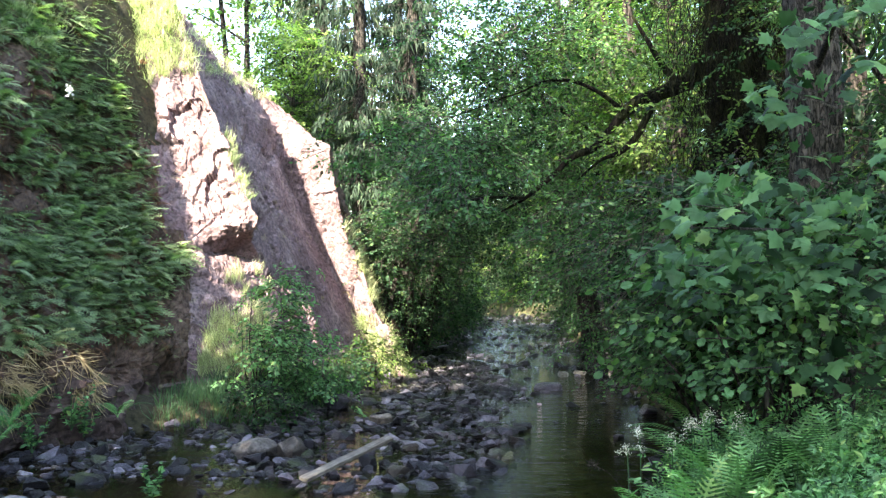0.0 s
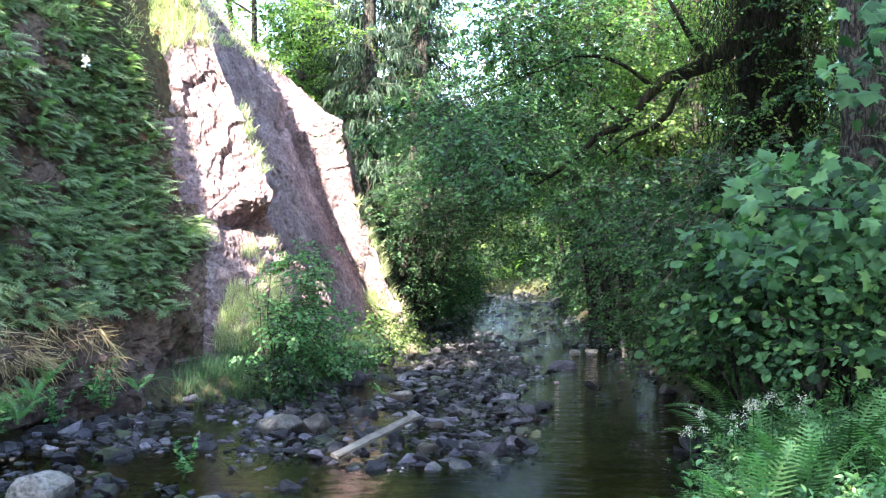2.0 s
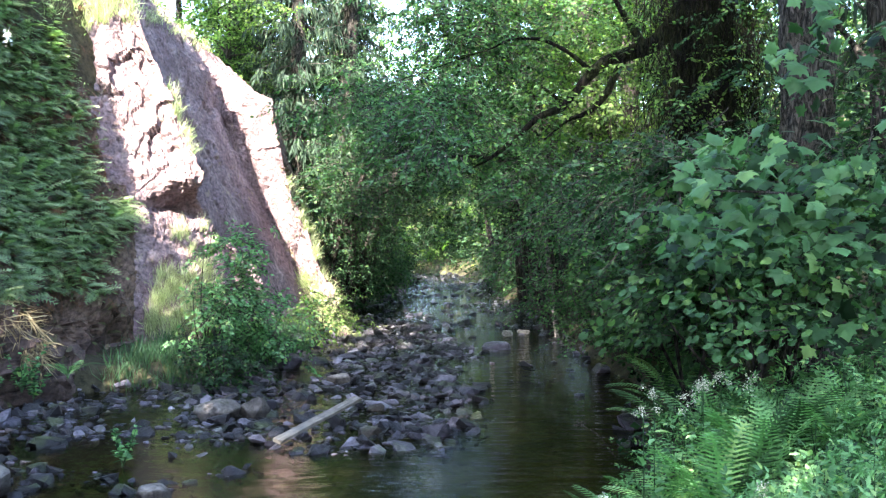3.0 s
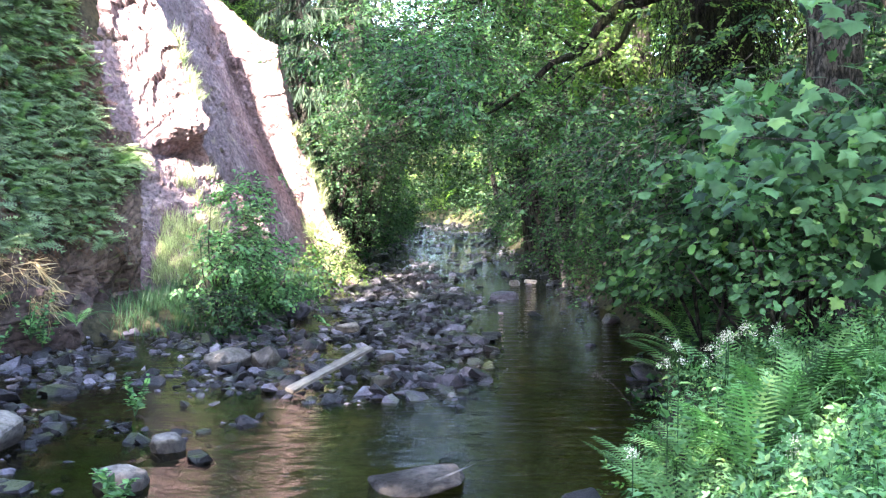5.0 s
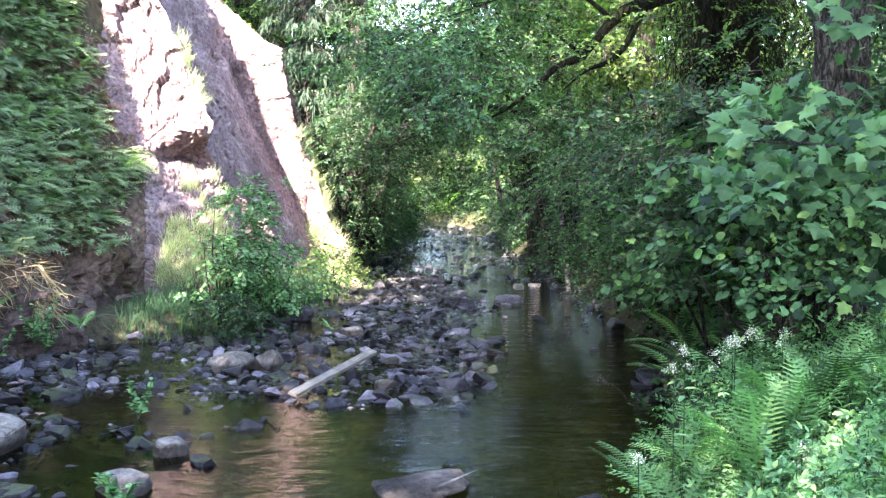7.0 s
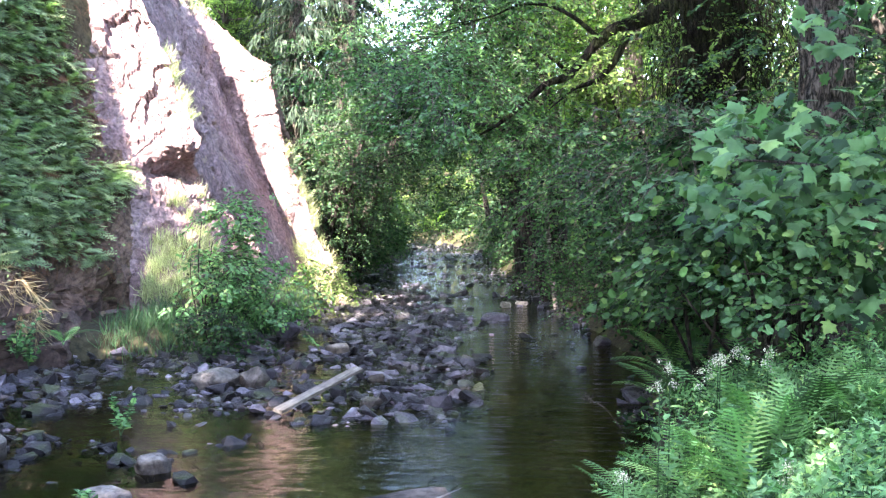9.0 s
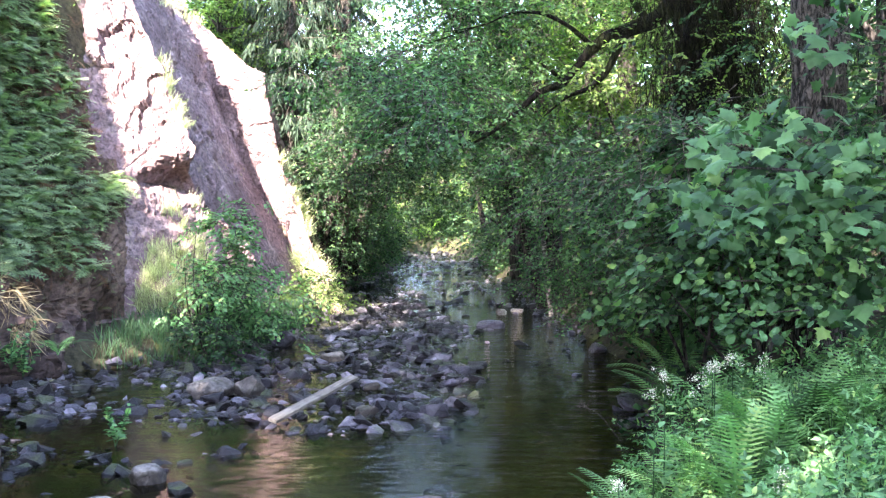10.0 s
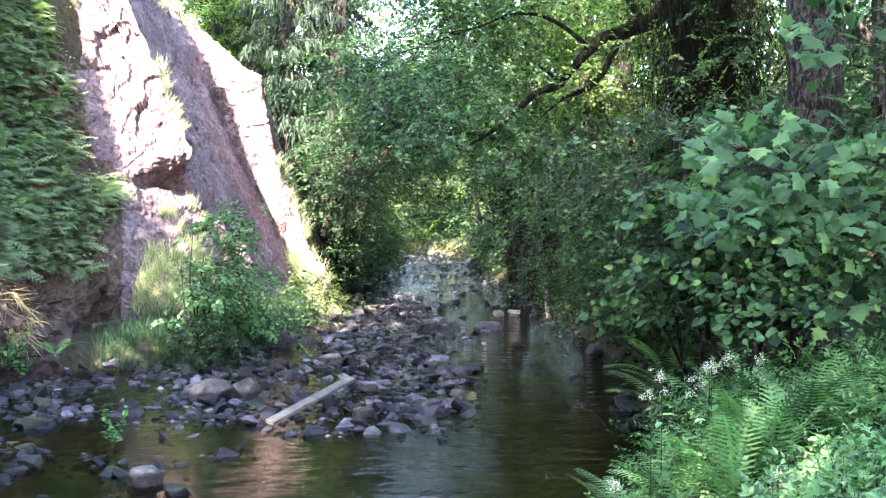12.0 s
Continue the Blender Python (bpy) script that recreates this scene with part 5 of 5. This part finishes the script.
# shade and sun in these stands are partly put into the leaf colour
DARK, LITE = "broadleaf tree with a dark trunk and dense green leaves coloured as in shade", "sunlit broadleaf tree with yellow-green leaves, the sun put into their colour"
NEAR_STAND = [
    (2.3, 16.6, 9, 1.6, 0.086, M_SUNLIT_LEAF, LITE, 0.25, (-0.6, 0), 0.12, 2.4),
    (2.9, 17.5, 9, 1.8, 0.086, M_SHADED_LEAF, DARK, 0.3, (-0.3, 0), 0.14, 1.6),
    (3.6, 13.5, 9, 1.8, 0.086, M_SUNLIT_LEAF, LITE, 0.25, (-0.5, 0), 0.14, 2.6),
    (4.4, 10.5, 6, 1.5, 0.086, M_SHADED_LEAF, DARK, 0.2, (-0.3, 0), 0.14, 2.0),
    (4.4, 7.6, 5, 1.4, 0.086, M_SHADED_LEAF, DARK, 0.15, (-0.2, 0), 0.13, 1.8),
    (1.9, 22, 11, 1.9, 0.094, M_SHADED_LEAF, DARK, 0.2, (-0.8, 0), 0.12, 2.4),
    (3.4, 21, 12, 2.2, 0.094, M_SHADED_LEAF, DARK, 0.2, (-0.5, 0), 0.15, 2.2),
    (5.4, 16, 14, 2.4, 0.094, M_SHADED_LEAF, DARK, 0.2, (-0.5, 0), 0.16, 1.6),
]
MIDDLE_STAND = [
    (1.6, 28, 12, 2.2, 0.101, M_SHADED_LEAF, DARK, 0.15, (-0.7, 0), 0.15, 2.2),
    (3.8, 27, 14, 2.6, 0.109, M_SUNLIT_LEAF, LITE, 0.15, (-0.5, 0), 0.15, 2.2),
    (1.3, 36, 8, 2.2, 0.16, M_SHADED_LEAF, DARK, 0.1, (-0.8, 0), 0.14, 1.4),
    (4.5, 36, 12, 2.6, 0.16, M_SHADED_LEAF, DARK, 0.1, (-0.5, 0), 0.16, 1.4),
    (-3.6, 24.5, 6.0, 1.5, 0.086, M_SHADED_LEAF, DARK, 0.12, (0.6, 0), 0.1, 1.7),
    (-2.9, 22.5, 3.9, 1.0, 0.078, M_SHADED_LEAF, DARK, 0.3, (0.5, -0.4), 0.08, 1.6),
    (-4.0, 28, 8, 1.8, 0.094, M_SHADED_LEAF, DARK, 0.1, (0.8, 0), 0.12, 1.6),
    (-3.6, 33, 6, 1.8, 0.109, M_SHADED_LEAF, DARK, 0.08, (0.8, 0), 0.12, 1.5),
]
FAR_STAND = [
    (-3.8, 40, 6.5, 2.0, 0.17, M_SUNLIT_LEAF, LITE, 0.08, (0.8, 0), 0.12, 1.4),
    (-6.4, 25.5, 4.6, 1.25, 0.13, M_SUNLIT_LEAF, LITE, 0.3, (0.2, 0), 0.1, 2.2),
    (-8.0, 27, 8, 1.8, 0.11, M_SUNLIT_LEAF, LITE, 0.2, (0, 0), 0.1, 1.6),
    (1.7, 31, 15, 2.4, 0.11, M_SHADED_LEAF, DARK, 0.3, (-1.6, 0), 0.16, 2.6),
    (-3.8, 33, 7, 1.8, 0.11, M_SHADED_LEAF, DARK, 0.3, (0.6, 0), 0.16, 2.4),
    (2.2, 24, 13, 2.0, 0.1, M_SHADED_LEAF, DARK, 0.35, (-1.2, 0), 0.14, 2.4),
    (2.7, 20.3, 11.5, 1.9, 0.1, M_SHADED_LEAF, DARK, 0.42, (-2.0, 0), 0.15, 3.4),
    (3.9, 18.5, 11, 1.9, 0.1, M_SUNLIT_LEAF, LITE, 0.35, (-0.9, 0), 0.14, 2.8),
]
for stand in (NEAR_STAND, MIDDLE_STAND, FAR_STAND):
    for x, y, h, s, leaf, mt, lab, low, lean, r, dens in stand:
        stand_tree(x, y, h, s, leaf, mt, lab, low, lean, r, dens=dens)


# alders that lean over the stream from both banks
# the left alder's darker leaf colour stands in for shade
tree("alder_tree", "leafy alder leaning out over the stream below the spruces", (-3.2, 21.8, 0.5), [(-3.2, 21.8, 0.2), (-3.0, 21.5, 1.6), (-2.4, 21.0, 3.0), (-1.6, 20.6, 4.6)], [0.09, 0.075, 0.05, 0.02],
     [(-2.9, 20.9, 2.6, 0.8, 0.8, 0.6, 170), (-2.2, 20.6, 3.2, 1.0, 0.8, 0.6, 230), (-1.4, 20.4, 3.9, 0.9, 0.8, 0.5, 210), (-0.8, 20.6, 4.6, 1.0, 0.9, 0.5, 170), (-2.0, 21.2, 4.5, 0.8, 0.8, 0.4, 120)],
     13, 0.34, 0.08, "oval", M_SHADED_LEAF, boughs=[([(-2.7, 21.2, 2.2), (-1.9, 20.7, 2.9), (-1.0, 20.4, 3.2)], [0.03, 0.02, 0.006]), ([(-2.2, 20.9, 3.4), (-1.3, 20.6, 4.1), (-0.5, 20.5, 4.4)], [0.03, 0.02, 0.006])])
tree("alder_tree", "leafy alder leaning out over the stream from the wooded bank", (2.3, 18.2, 0.5), [(2.3, 18.2, 0.2), (2.0, 18.1, 2.0), (1.5, 18.0, 3.6), (0.8, 17.9, 5.4)], [0.11, 0.09, 0.06, 0.02],
     [(1.6, 17.8, 2.6, 0.9, 0.8, 0.5, 190), (0.9, 17.8, 3.2, 0.9, 0.8, 0.5, 190), (0.6, 18.2, 4.2, 1.0, 0.9, 0.6, 200), (1.6, 18.0, 4.6, 1.0, 0.9, 0.6, 190), (2.3, 17.6, 3.4, 0.8, 0.8, 0.6, 160), (0.9, 18.3, 5.7, 1.3, 1.0, 0.7, 220), (2.1, 18.2, 6.4, 1.2, 1.0, 0.7, 200)],
     13, 0.32, 0.08, "rhomb", M_ALDER, boughs=[([(2.0, 18.1, 2.2), (1.3, 17.9, 2.7), (0.6, 17.7, 2.9)], [0.03, 0.02, 0.006]), ([(1.6, 18.0, 3.5), (1.0, 18.0, 4.0), (0.2, 18.2, 4.3)], [0.03, 0.02, 0.006])])
for x, y, h, s, lean in ((-3.2, 24, 5.2, 1.4, (2.0, 0)), (1.7, 21.5, 5.4, 1.4, (-1.6, 0)), (-3.3, 28, 5.8, 1.5, (1.6, 0)), (1.8, 25, 6.2, 1.5, (-1.5, 0)), (1.4, 33, 6.6, 1.7, (-1.7, 0)), (-3.6, 36, 6.6, 1.7, (1.9, 0)), (0.8, 42, 7.5, 1.9, (-1.5, 0))):
    stand_tree(x, y, h, s, 0.1, M_SHADED_LEAF, DARK, 0.52, lean, 0.1, dens=1.9)

# hazels that close the gap behind the maple
shrub("hazel_bush", (2.7, 11.2, 0.7), [(1.8, 11.0, 2.3, 0.8, 0.8, 0.4, 260), (2.6, 11.0, 2.6, 0.9, 0.8, 0.4, 240), (1.5, 12.4, 2.2, 0.7, 0.8, 0.4, 200), (3.3, 10.6, 2.4, 0.8, 0.7, 0.6, 200)],
      [(-0.7, 0, 1.7), (0, 0, 2.1), (-1.1, 1.1, 1.6), (0.6, -0.4, 1.8)], 12, 0.3, 0.066, "oval", M_ALDER, "dark dense hazel bush behind the maple branches", "hazel bushes on the slope", stem_r=0.025)
# shade among the trunks is put into this hazel's darker leaf colour
shrub("hazel_bush", (2.6, 8.9, 0.7), [(2.25, 8.85, 2.7, 0.65, 0.35, 0.3, 170), (2.9, 7.7, 2.3, 0.4, 0.3, 0.3, 110), (3.3, 7.9, 2.8, 0.4, 0.4, 0.5, 130), (1.7, 9.2, 2.6, 0.5, 0.4, 0.4, 120)],
      [(-0.4, 0, 1.9), (0.2, -0.6, 1.7), (0.6, -0.8, 2.1)], 9, 0.26, 0.075, "oval", M_SHADED_LEAF, "leafy hazel bush in front of the old trunks", "hazel bushes on the slope", stem_r=0.02)

# paler leaves put the sun behind the limb into this hazel's colour
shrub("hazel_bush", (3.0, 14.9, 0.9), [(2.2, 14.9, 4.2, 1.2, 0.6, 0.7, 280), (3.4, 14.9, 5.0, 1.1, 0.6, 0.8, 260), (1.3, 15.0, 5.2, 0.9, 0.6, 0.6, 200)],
      [(-0.7, 0, 3.2), (0.1, 0, 3.8), (-1.4, 0.1, 3.9)], 10, 0.34, 0.085, "oval", M_SUNLIT_LEAF, "tall sunlit hazel bush behind the bent limb", "hazel bushes on the slope", stem_r=0.03)

# dark leaning trunk upstream of the bend
tree("tree", "slim dark tree leaning over the stream with a thin crown", (1.28, 27.0, 0.4), [(1.3, 27.0, 0.1), (1.2, 27.0, 1.2), (1.0, 26.9, 2.6), (0.6, 26.8, 5.5)], [0.14, 0.12, 0.1, 0.03],
     [(0.8, 26.6, 4.2, 1.0, 0.8, 0.5, 200), (0.5, 26.8, 5.6, 1.2, 1.0, 0.6, 220)], 14, 0.32, 0.075, "rhomb", M_SUNLIT_LEAF, group="trees along the stream", twigs=False)
# pale sapling at the bend
tree("sapling", "slim sapling with a pale sunlit stem", (1.62, 19.2, 0.3), [(1.62, 19.2, 0.1), (1.52, 19.2, 1.0), (1.42, 19.1, 1.9), (1.4, 19.1, 3.2)], [0.05, 0.045, 0.035, 0.012],
     [(1.4, 19.1, 2.9, 0.6, 0.5, 0.5, 110)], 7, 0.25, 0.08, "oval", M_SUNLIT_LEAF, bark=M_BIRCH)


# ---- spruces behind the cliff ----
def spruce(x, y, h, r, width, low, lean=(0, 0), label="tall spruce with hanging dark green branches", rows=34):
    g = float(ground_height(np.array([x]), np.array([y]))[0])
    root = thing("spruce", (x, y, g), label, "tree", "spruces behind the cliff")
    top = np.array((x + lean[0], y + lean[1], g + h))
    foot = np.array((x, y, g - 0.3))
    part("trunk", bough("trunk", [foot, foot * 0.6 + top * 0.4, top], [r * 1.15, r * 0.8, r * 0.12], M_PBARK, sides=10, rough=0.14, steps=10), root)
    st, en, P, D, N, S = [], [], [], [], [], []
    for i in range(rows):
        t = low + (0.98 - low) * (i / rows) ** 1.6
        c = foot + (top - foot) * t
        ln = width * (1.02 - t) ** 0.7
        for _ in range(7):
            az = RNG.uniform(0, 6.283)
            o = np.array((math.cos(az), math.sin(az), RNG.uniform(-0.55, -0.1)))
            e = c + o * ln * RNG.uniform(0.6, 1.1)
            st.append(c), en.append(e)
            k = 42
            f = RNG.uniform(0.15, 1, (k, 1))
            q = c + (e - c) * f
            P.append(q + RNG.normal(size=(k, 3)) * 0.05)
            D.append(unit(RNG.normal(size=(k, 3)) * 0.35 + (0, 0, -1) + o * 0.35))
            N.append(unit(RNG.normal(size=(k, 3)) + o * 0.5))
            S.append(RNG.uniform(0.15, 0.42, k))
    for c, e in list(zip(st, en))[:110]:
        part("branch", tubes("branch", np.array([c]), np.array([e]), 0.018, 0.005, M_TWIG, 4), root)
    part("upper_growth", tubes("upper_growth", np.array(st[110:]), np.array(en[110:]), 0.018, 0.005, M_TWIG, 4), root, kind="stuff")
    part("crown", leaves("crown", np.concatenate(P), np.concatenate(D), np.concatenate(N), np.concatenate(S), "needle", M_NEEDLE), root)
    m = 260
    z = RNG.uniform(0.03, low + 0.15, (m, 1))
    c = foot + (top - foot) * z
    e = c + RNG.normal(size=(m, 3)) * (0.6, 0.6, 0.15) + (0, 0, -0.35)
    part("dead_twig_growth", tubes("dead_twig_growth", c, e, 0.008, 0.003, M_TWIG), root, "grey dead twigs", kind="stuff")


spruce(-3.5, 25.5, 17, 0.27, 2.0, 0.2, (0.9, 0))
spruce(-4.4, 25.0, 17, 0.22, 2.0, 0.22, (0.1, 0))
spruce(-5.6, 27.0, 15, 0.14, 1.7, 0.26, (-0.5, 0))
spruce(-4.2, 30.0, 18, 0.22, 2.2, 0.16)
spruce(-7.5, 31, 18, 0.2, 2.4, 0.16)
spruce(-6.0, 46, 20, 0.25, 3.0, 0.15)
spruce(5.6, 12.2, 17, 0.3, 2.6, 0.15)

# unseen trees added round the viewpoint, on the left slope and behind, to block the sun
for k, (q, r, dens) in enumerate([(-6.8, 5.0, 1.2), (-5.2, 6.5, 1.2), (-2.8, 6.0, 1.1), (-6.3, 10.0, 1.2), (-3.6, 10.0, 0.9), (-0.8, 9.0, 1.05), (2.4, 9.5, 0.7)]):
    x, y = 0.909 * q - 0.416 * r, -0.416 * q - 0.909 * r
    g = float(ground_height(np.array([x]), np.array([y]))[0])
    stand_tree(x, y, 18 - g + (k * 7 % 3), 2.0, 0.3, M_SHADED_LEAF, "tall dense broadleaf tree added out of view to shade the stream", 0.4, (0, 0), 0.2, dens=dens, group="trees on the slope behind", kind="rhomb", per=8)
stand_tree(-7.4, -6.5, 22, 2.0, 0.3, M_SHADED_LEAF, "tall dense broadleaf tree added out of view to shade the stream", 0.5, (0, 0), 0.22, dens=1.05, group="trees on the slope behind", kind="rhomb", per=8)
stand_tree(-5.4, -6.8, 22.5, 1.9, 0.3, M_SHADED_LEAF, "tall dense broadleaf tree added out of view to shade the stream", 0.55, (0, 0), 0.22, dens=1.05, group="trees on the slope behind", kind="rhomb", per=8)
stand_tree(-2.6, -4.8, 17, 2.1, 0.3, M_SHADED_LEAF, "tall dense broadleaf tree added out of view to shade the stream", 0.35, (0, 0), 0.2, dens=1.4, group="trees on the slope behind", kind="rhomb", per=8)
for q, r in ((-7.6, 8.0), (-7.9, -0.5), (-7.95, -1.6), (-6.7, 1.5)):
    x, y = 0.909 * q - 0.416 * r, -0.416 * q - 0.909 * r
    g = float(ground_height(np.array([x]), np.array([y]))[0])
    stand_tree(x, y, 19.5 - g, 0.85, 0.3, M_SHADED_LEAF, "tall slim broadleaf tree added out of view to block the sun", 0.42, (0, 0), 0.16, dens=1.3, group="trees on the slope behind", kind="rhomb", per=8)
# two high slim crowns added to shade the gravel bar but not the cliff
g = float(ground_height(np.array([-11.5]), np.array([-3.5]))[0])
stand_tree(-11.5, -3.5, 30.5 - g, 0.85, 0.3, M_SHADED_LEAF, "tall slim broadleaf tree added out of view to block the sun", (22.5 - g) / (30.5 - g), (0, 0), 0.18, dens=1.5, group="trees on the slope behind", kind="rhomb", per=8)
g = float(ground_height(np.array([-12.46]), np.array([-3.07]))[0])
stand_tree(-12.46, -3.07, 32 - g, 0.5, 0.3, M_SHADED_LEAF, "tall slim broadleaf tree added out of view to block the sun", (23.3 - g) / (32 - g), (0, 0), 0.18, dens=1.3, group="trees on the slope behind", kind="rhomb", per=8)
# low added tree that keeps the sun off the foot of the fern wall
g = float(ground_height(np.array([-10.2]), np.array([2.46]))[0])
stand_tree(-10.2, 2.46, 14 - g, 0.7, 0.2, M_SHADED_LEAF, "young broadleaf tree added out of view to shade the cliff foot", 0.12, (0, 0), 0.1, dens=1.5, group="trees on the slope behind", kind="rhomb", per=8)
# trees added left of the view to shade the woods behind the cliff
for x, y, h, s in [(-11.5, 15.5, 9, 2.2), (-13, 19, 10, 2.4), (-12, 24, 10, 2.4)]:
    stand_tree(x, y, h, s, 0.2, M_SHADED_LEAF, DARK, 0.3, (0, 0), 0.16, dens=2.0, group="trees on the slope behind", kind="rhomb", per=8)

# ---- woods farther off ----
def far_woods(name, m, x0, x1, y0, y1, z1, leaf, material, label, keep_out=2.0):
    x, y = RNG.uniform(x0, x1, m), RNG.uniform(y0, y1, m)
    ok = (x > right_edge(y) + keep_out) | (x < left_edge(y) - keep_out)
    x, y = x[ok], y[ok]
    g = ground_height(x, y)
    p = np.stack([x, y, g], 1)
    z = g + RNG.uniform(0.03, 1, len(x)) * z1 * (0.75 + 0.35 * fbm(p * 0.22, 3))
    p = np.stack([x, y, z], 1)
    gap = fbm(p * 0.45, 3) > -0.25
    p = p[gap]
    q = sprays(p, unit(RNG.normal(size=p.shape)), 8, 0.7, leaf, droop=0.2)
    return tagged(new(name, leaves(name, q[0], q[1], q[2], q[3], "rhomb", material)), label, "woods", kind="stuff")


far_woods("far_woods", 11000, -16, 16, 44, 74, 20, 0.34, M_SUNLIT_LEAF, "sunlit green woods closing the valley upstream", 0.6)
far_woods("right_woods", 9000, 4.5, 20, 6, 44, 12, 0.27, M_SHADED_LEAF, "dense green woods on the hillside beside the stream", 3.5)
far_woods("left_woods", 5500, -24, -6.5, 28, 48, 15, 0.22, M_SUNLIT_LEAF, "sunlit woods on the slope behind the cliff", 3.5)
def bank_growth(name, m, y0, y1, reach, height, leaf, material, label):
    """Leafy ground plants on both banks."""
    y = RNG.uniform(y0, y1, m)
    d = RNG.uniform(0, reach, m) ** 1.2
    x = np.where(RNG.uniform(size=m) < 0.5, right_edge(y) + 0.02 + d, left_edge(y) - 0.02 - d * 0.5)
    p = np.stack([x, y, ground_height(x, y) + RNG.uniform(0.03, height, m)], 1)
    p = p[(p[:, 2] < 3) & ((x > 0) | (y > 21.5))]
    q = sprays(p, unit(RNG.normal(size=p.shape) + (0, 0, 0.4)), 7, 0.28, leaf, droop=0.15)
    return tagged(new(name, leaves(name, q[0], q[1], q[2], q[3] * 1.1, "rhomb", material)), label, "undergrowth", kind="stuff")


bank_growth("bank_undergrowth", 5200, 8.5, 50, 4.0, 0.7, 0.1, M_SHADED_LEAF, "leafy green undergrowth on the stream banks")
far_woods("low_growth", 3400, -8, 6, 22, 62, 1.2, 0.12, M_SHADED_LEAF, "low green undergrowth along the stream banks", 0.05)
far_woods("far_thicket", 4500, -26, 9, 48, 76, 5, 0.2, M_SHADED_LEAF, "dark green thicket where the stream bends away", 0.0)
for x, y, h in ((-2.4, 57, 1.7), (-1.0, 55, 1.5), (-3.6, 56, 1.8), (-1.8, 58, 3.2), (0.2, 55, 3.0), (1.6, 50, 2.6), (1.4, 44, 2.2), (-4.6, 50, 2.6), (-4.4, 44, 2.2), (-3.9, 38, 2.0), (1.5, 39, 1.8), (-4.5, 61, 4.0), (-7.5, 62, 4.0), (-3.8, 31.5, 1.8), (1.9, 32, 1.8)):
    g = float(ground_height(np.array([x]), np.array([y]))[0])
    shrub("bush", (x, y, g), [(x, y, g + h * 0.5, h * 0.5, h * 0.5, h * 0.5, 200), (x + 0.3, y, g + h * 0.3, h * 0.55, h * 0.4, h * 0.3, 120)], [(0.2, 0, h * 0.8), (-0.3, 0.1, h * 0.7)], 8, 0.45, 0.15, "rhomb", M_SHADED_LEAF, "dense green bush on the bank upstream", "bushes upstream")
m = 34
x, y = RNG.uniform(-12, 14, m), RNG.uniform(30, 66, m)
ok = (x > right_edge(y) + 0.6) | (x < left_edge(y) - 0.6)
p = np.stack([x, y, ground_height(x, y)], 1)[ok]
tagged(new("far_trunks", tubes("far_trunks", p, p + RNG.normal(size=p.shape) * (0.6, 0.4, 0) + (0, 0, 11), 0.13, 0.05, M_BARK, 7)), "dark slim trunks in the woods upstream", "trunks", kind="stuff")

scrap = RNG.normal(size=(26, 3)) * (0.025, 0.02, 0.06) + (-6.5, 14.2, 4.93)
tagged(new("scrap", leaves("scrap", scrap, unit(RNG.normal(size=(26, 3)) + (0, 0, -1)), unit(RNG.normal(size=(26, 3))), np.full(26, 0.05), "oval", M_WHITE)), "small crumpled white scrap caught among the ferns", "litter", kind="stuff")
# unseen hedge added to keep low light from behind off the stones' fronts
far_woods("woods_behind", 2600, -16, 14, -17, -6.5, 5.5, 0.3, M_SHADED_LEAF, "dense dark undergrowth added unseen behind the viewpoint to block low light", -30)
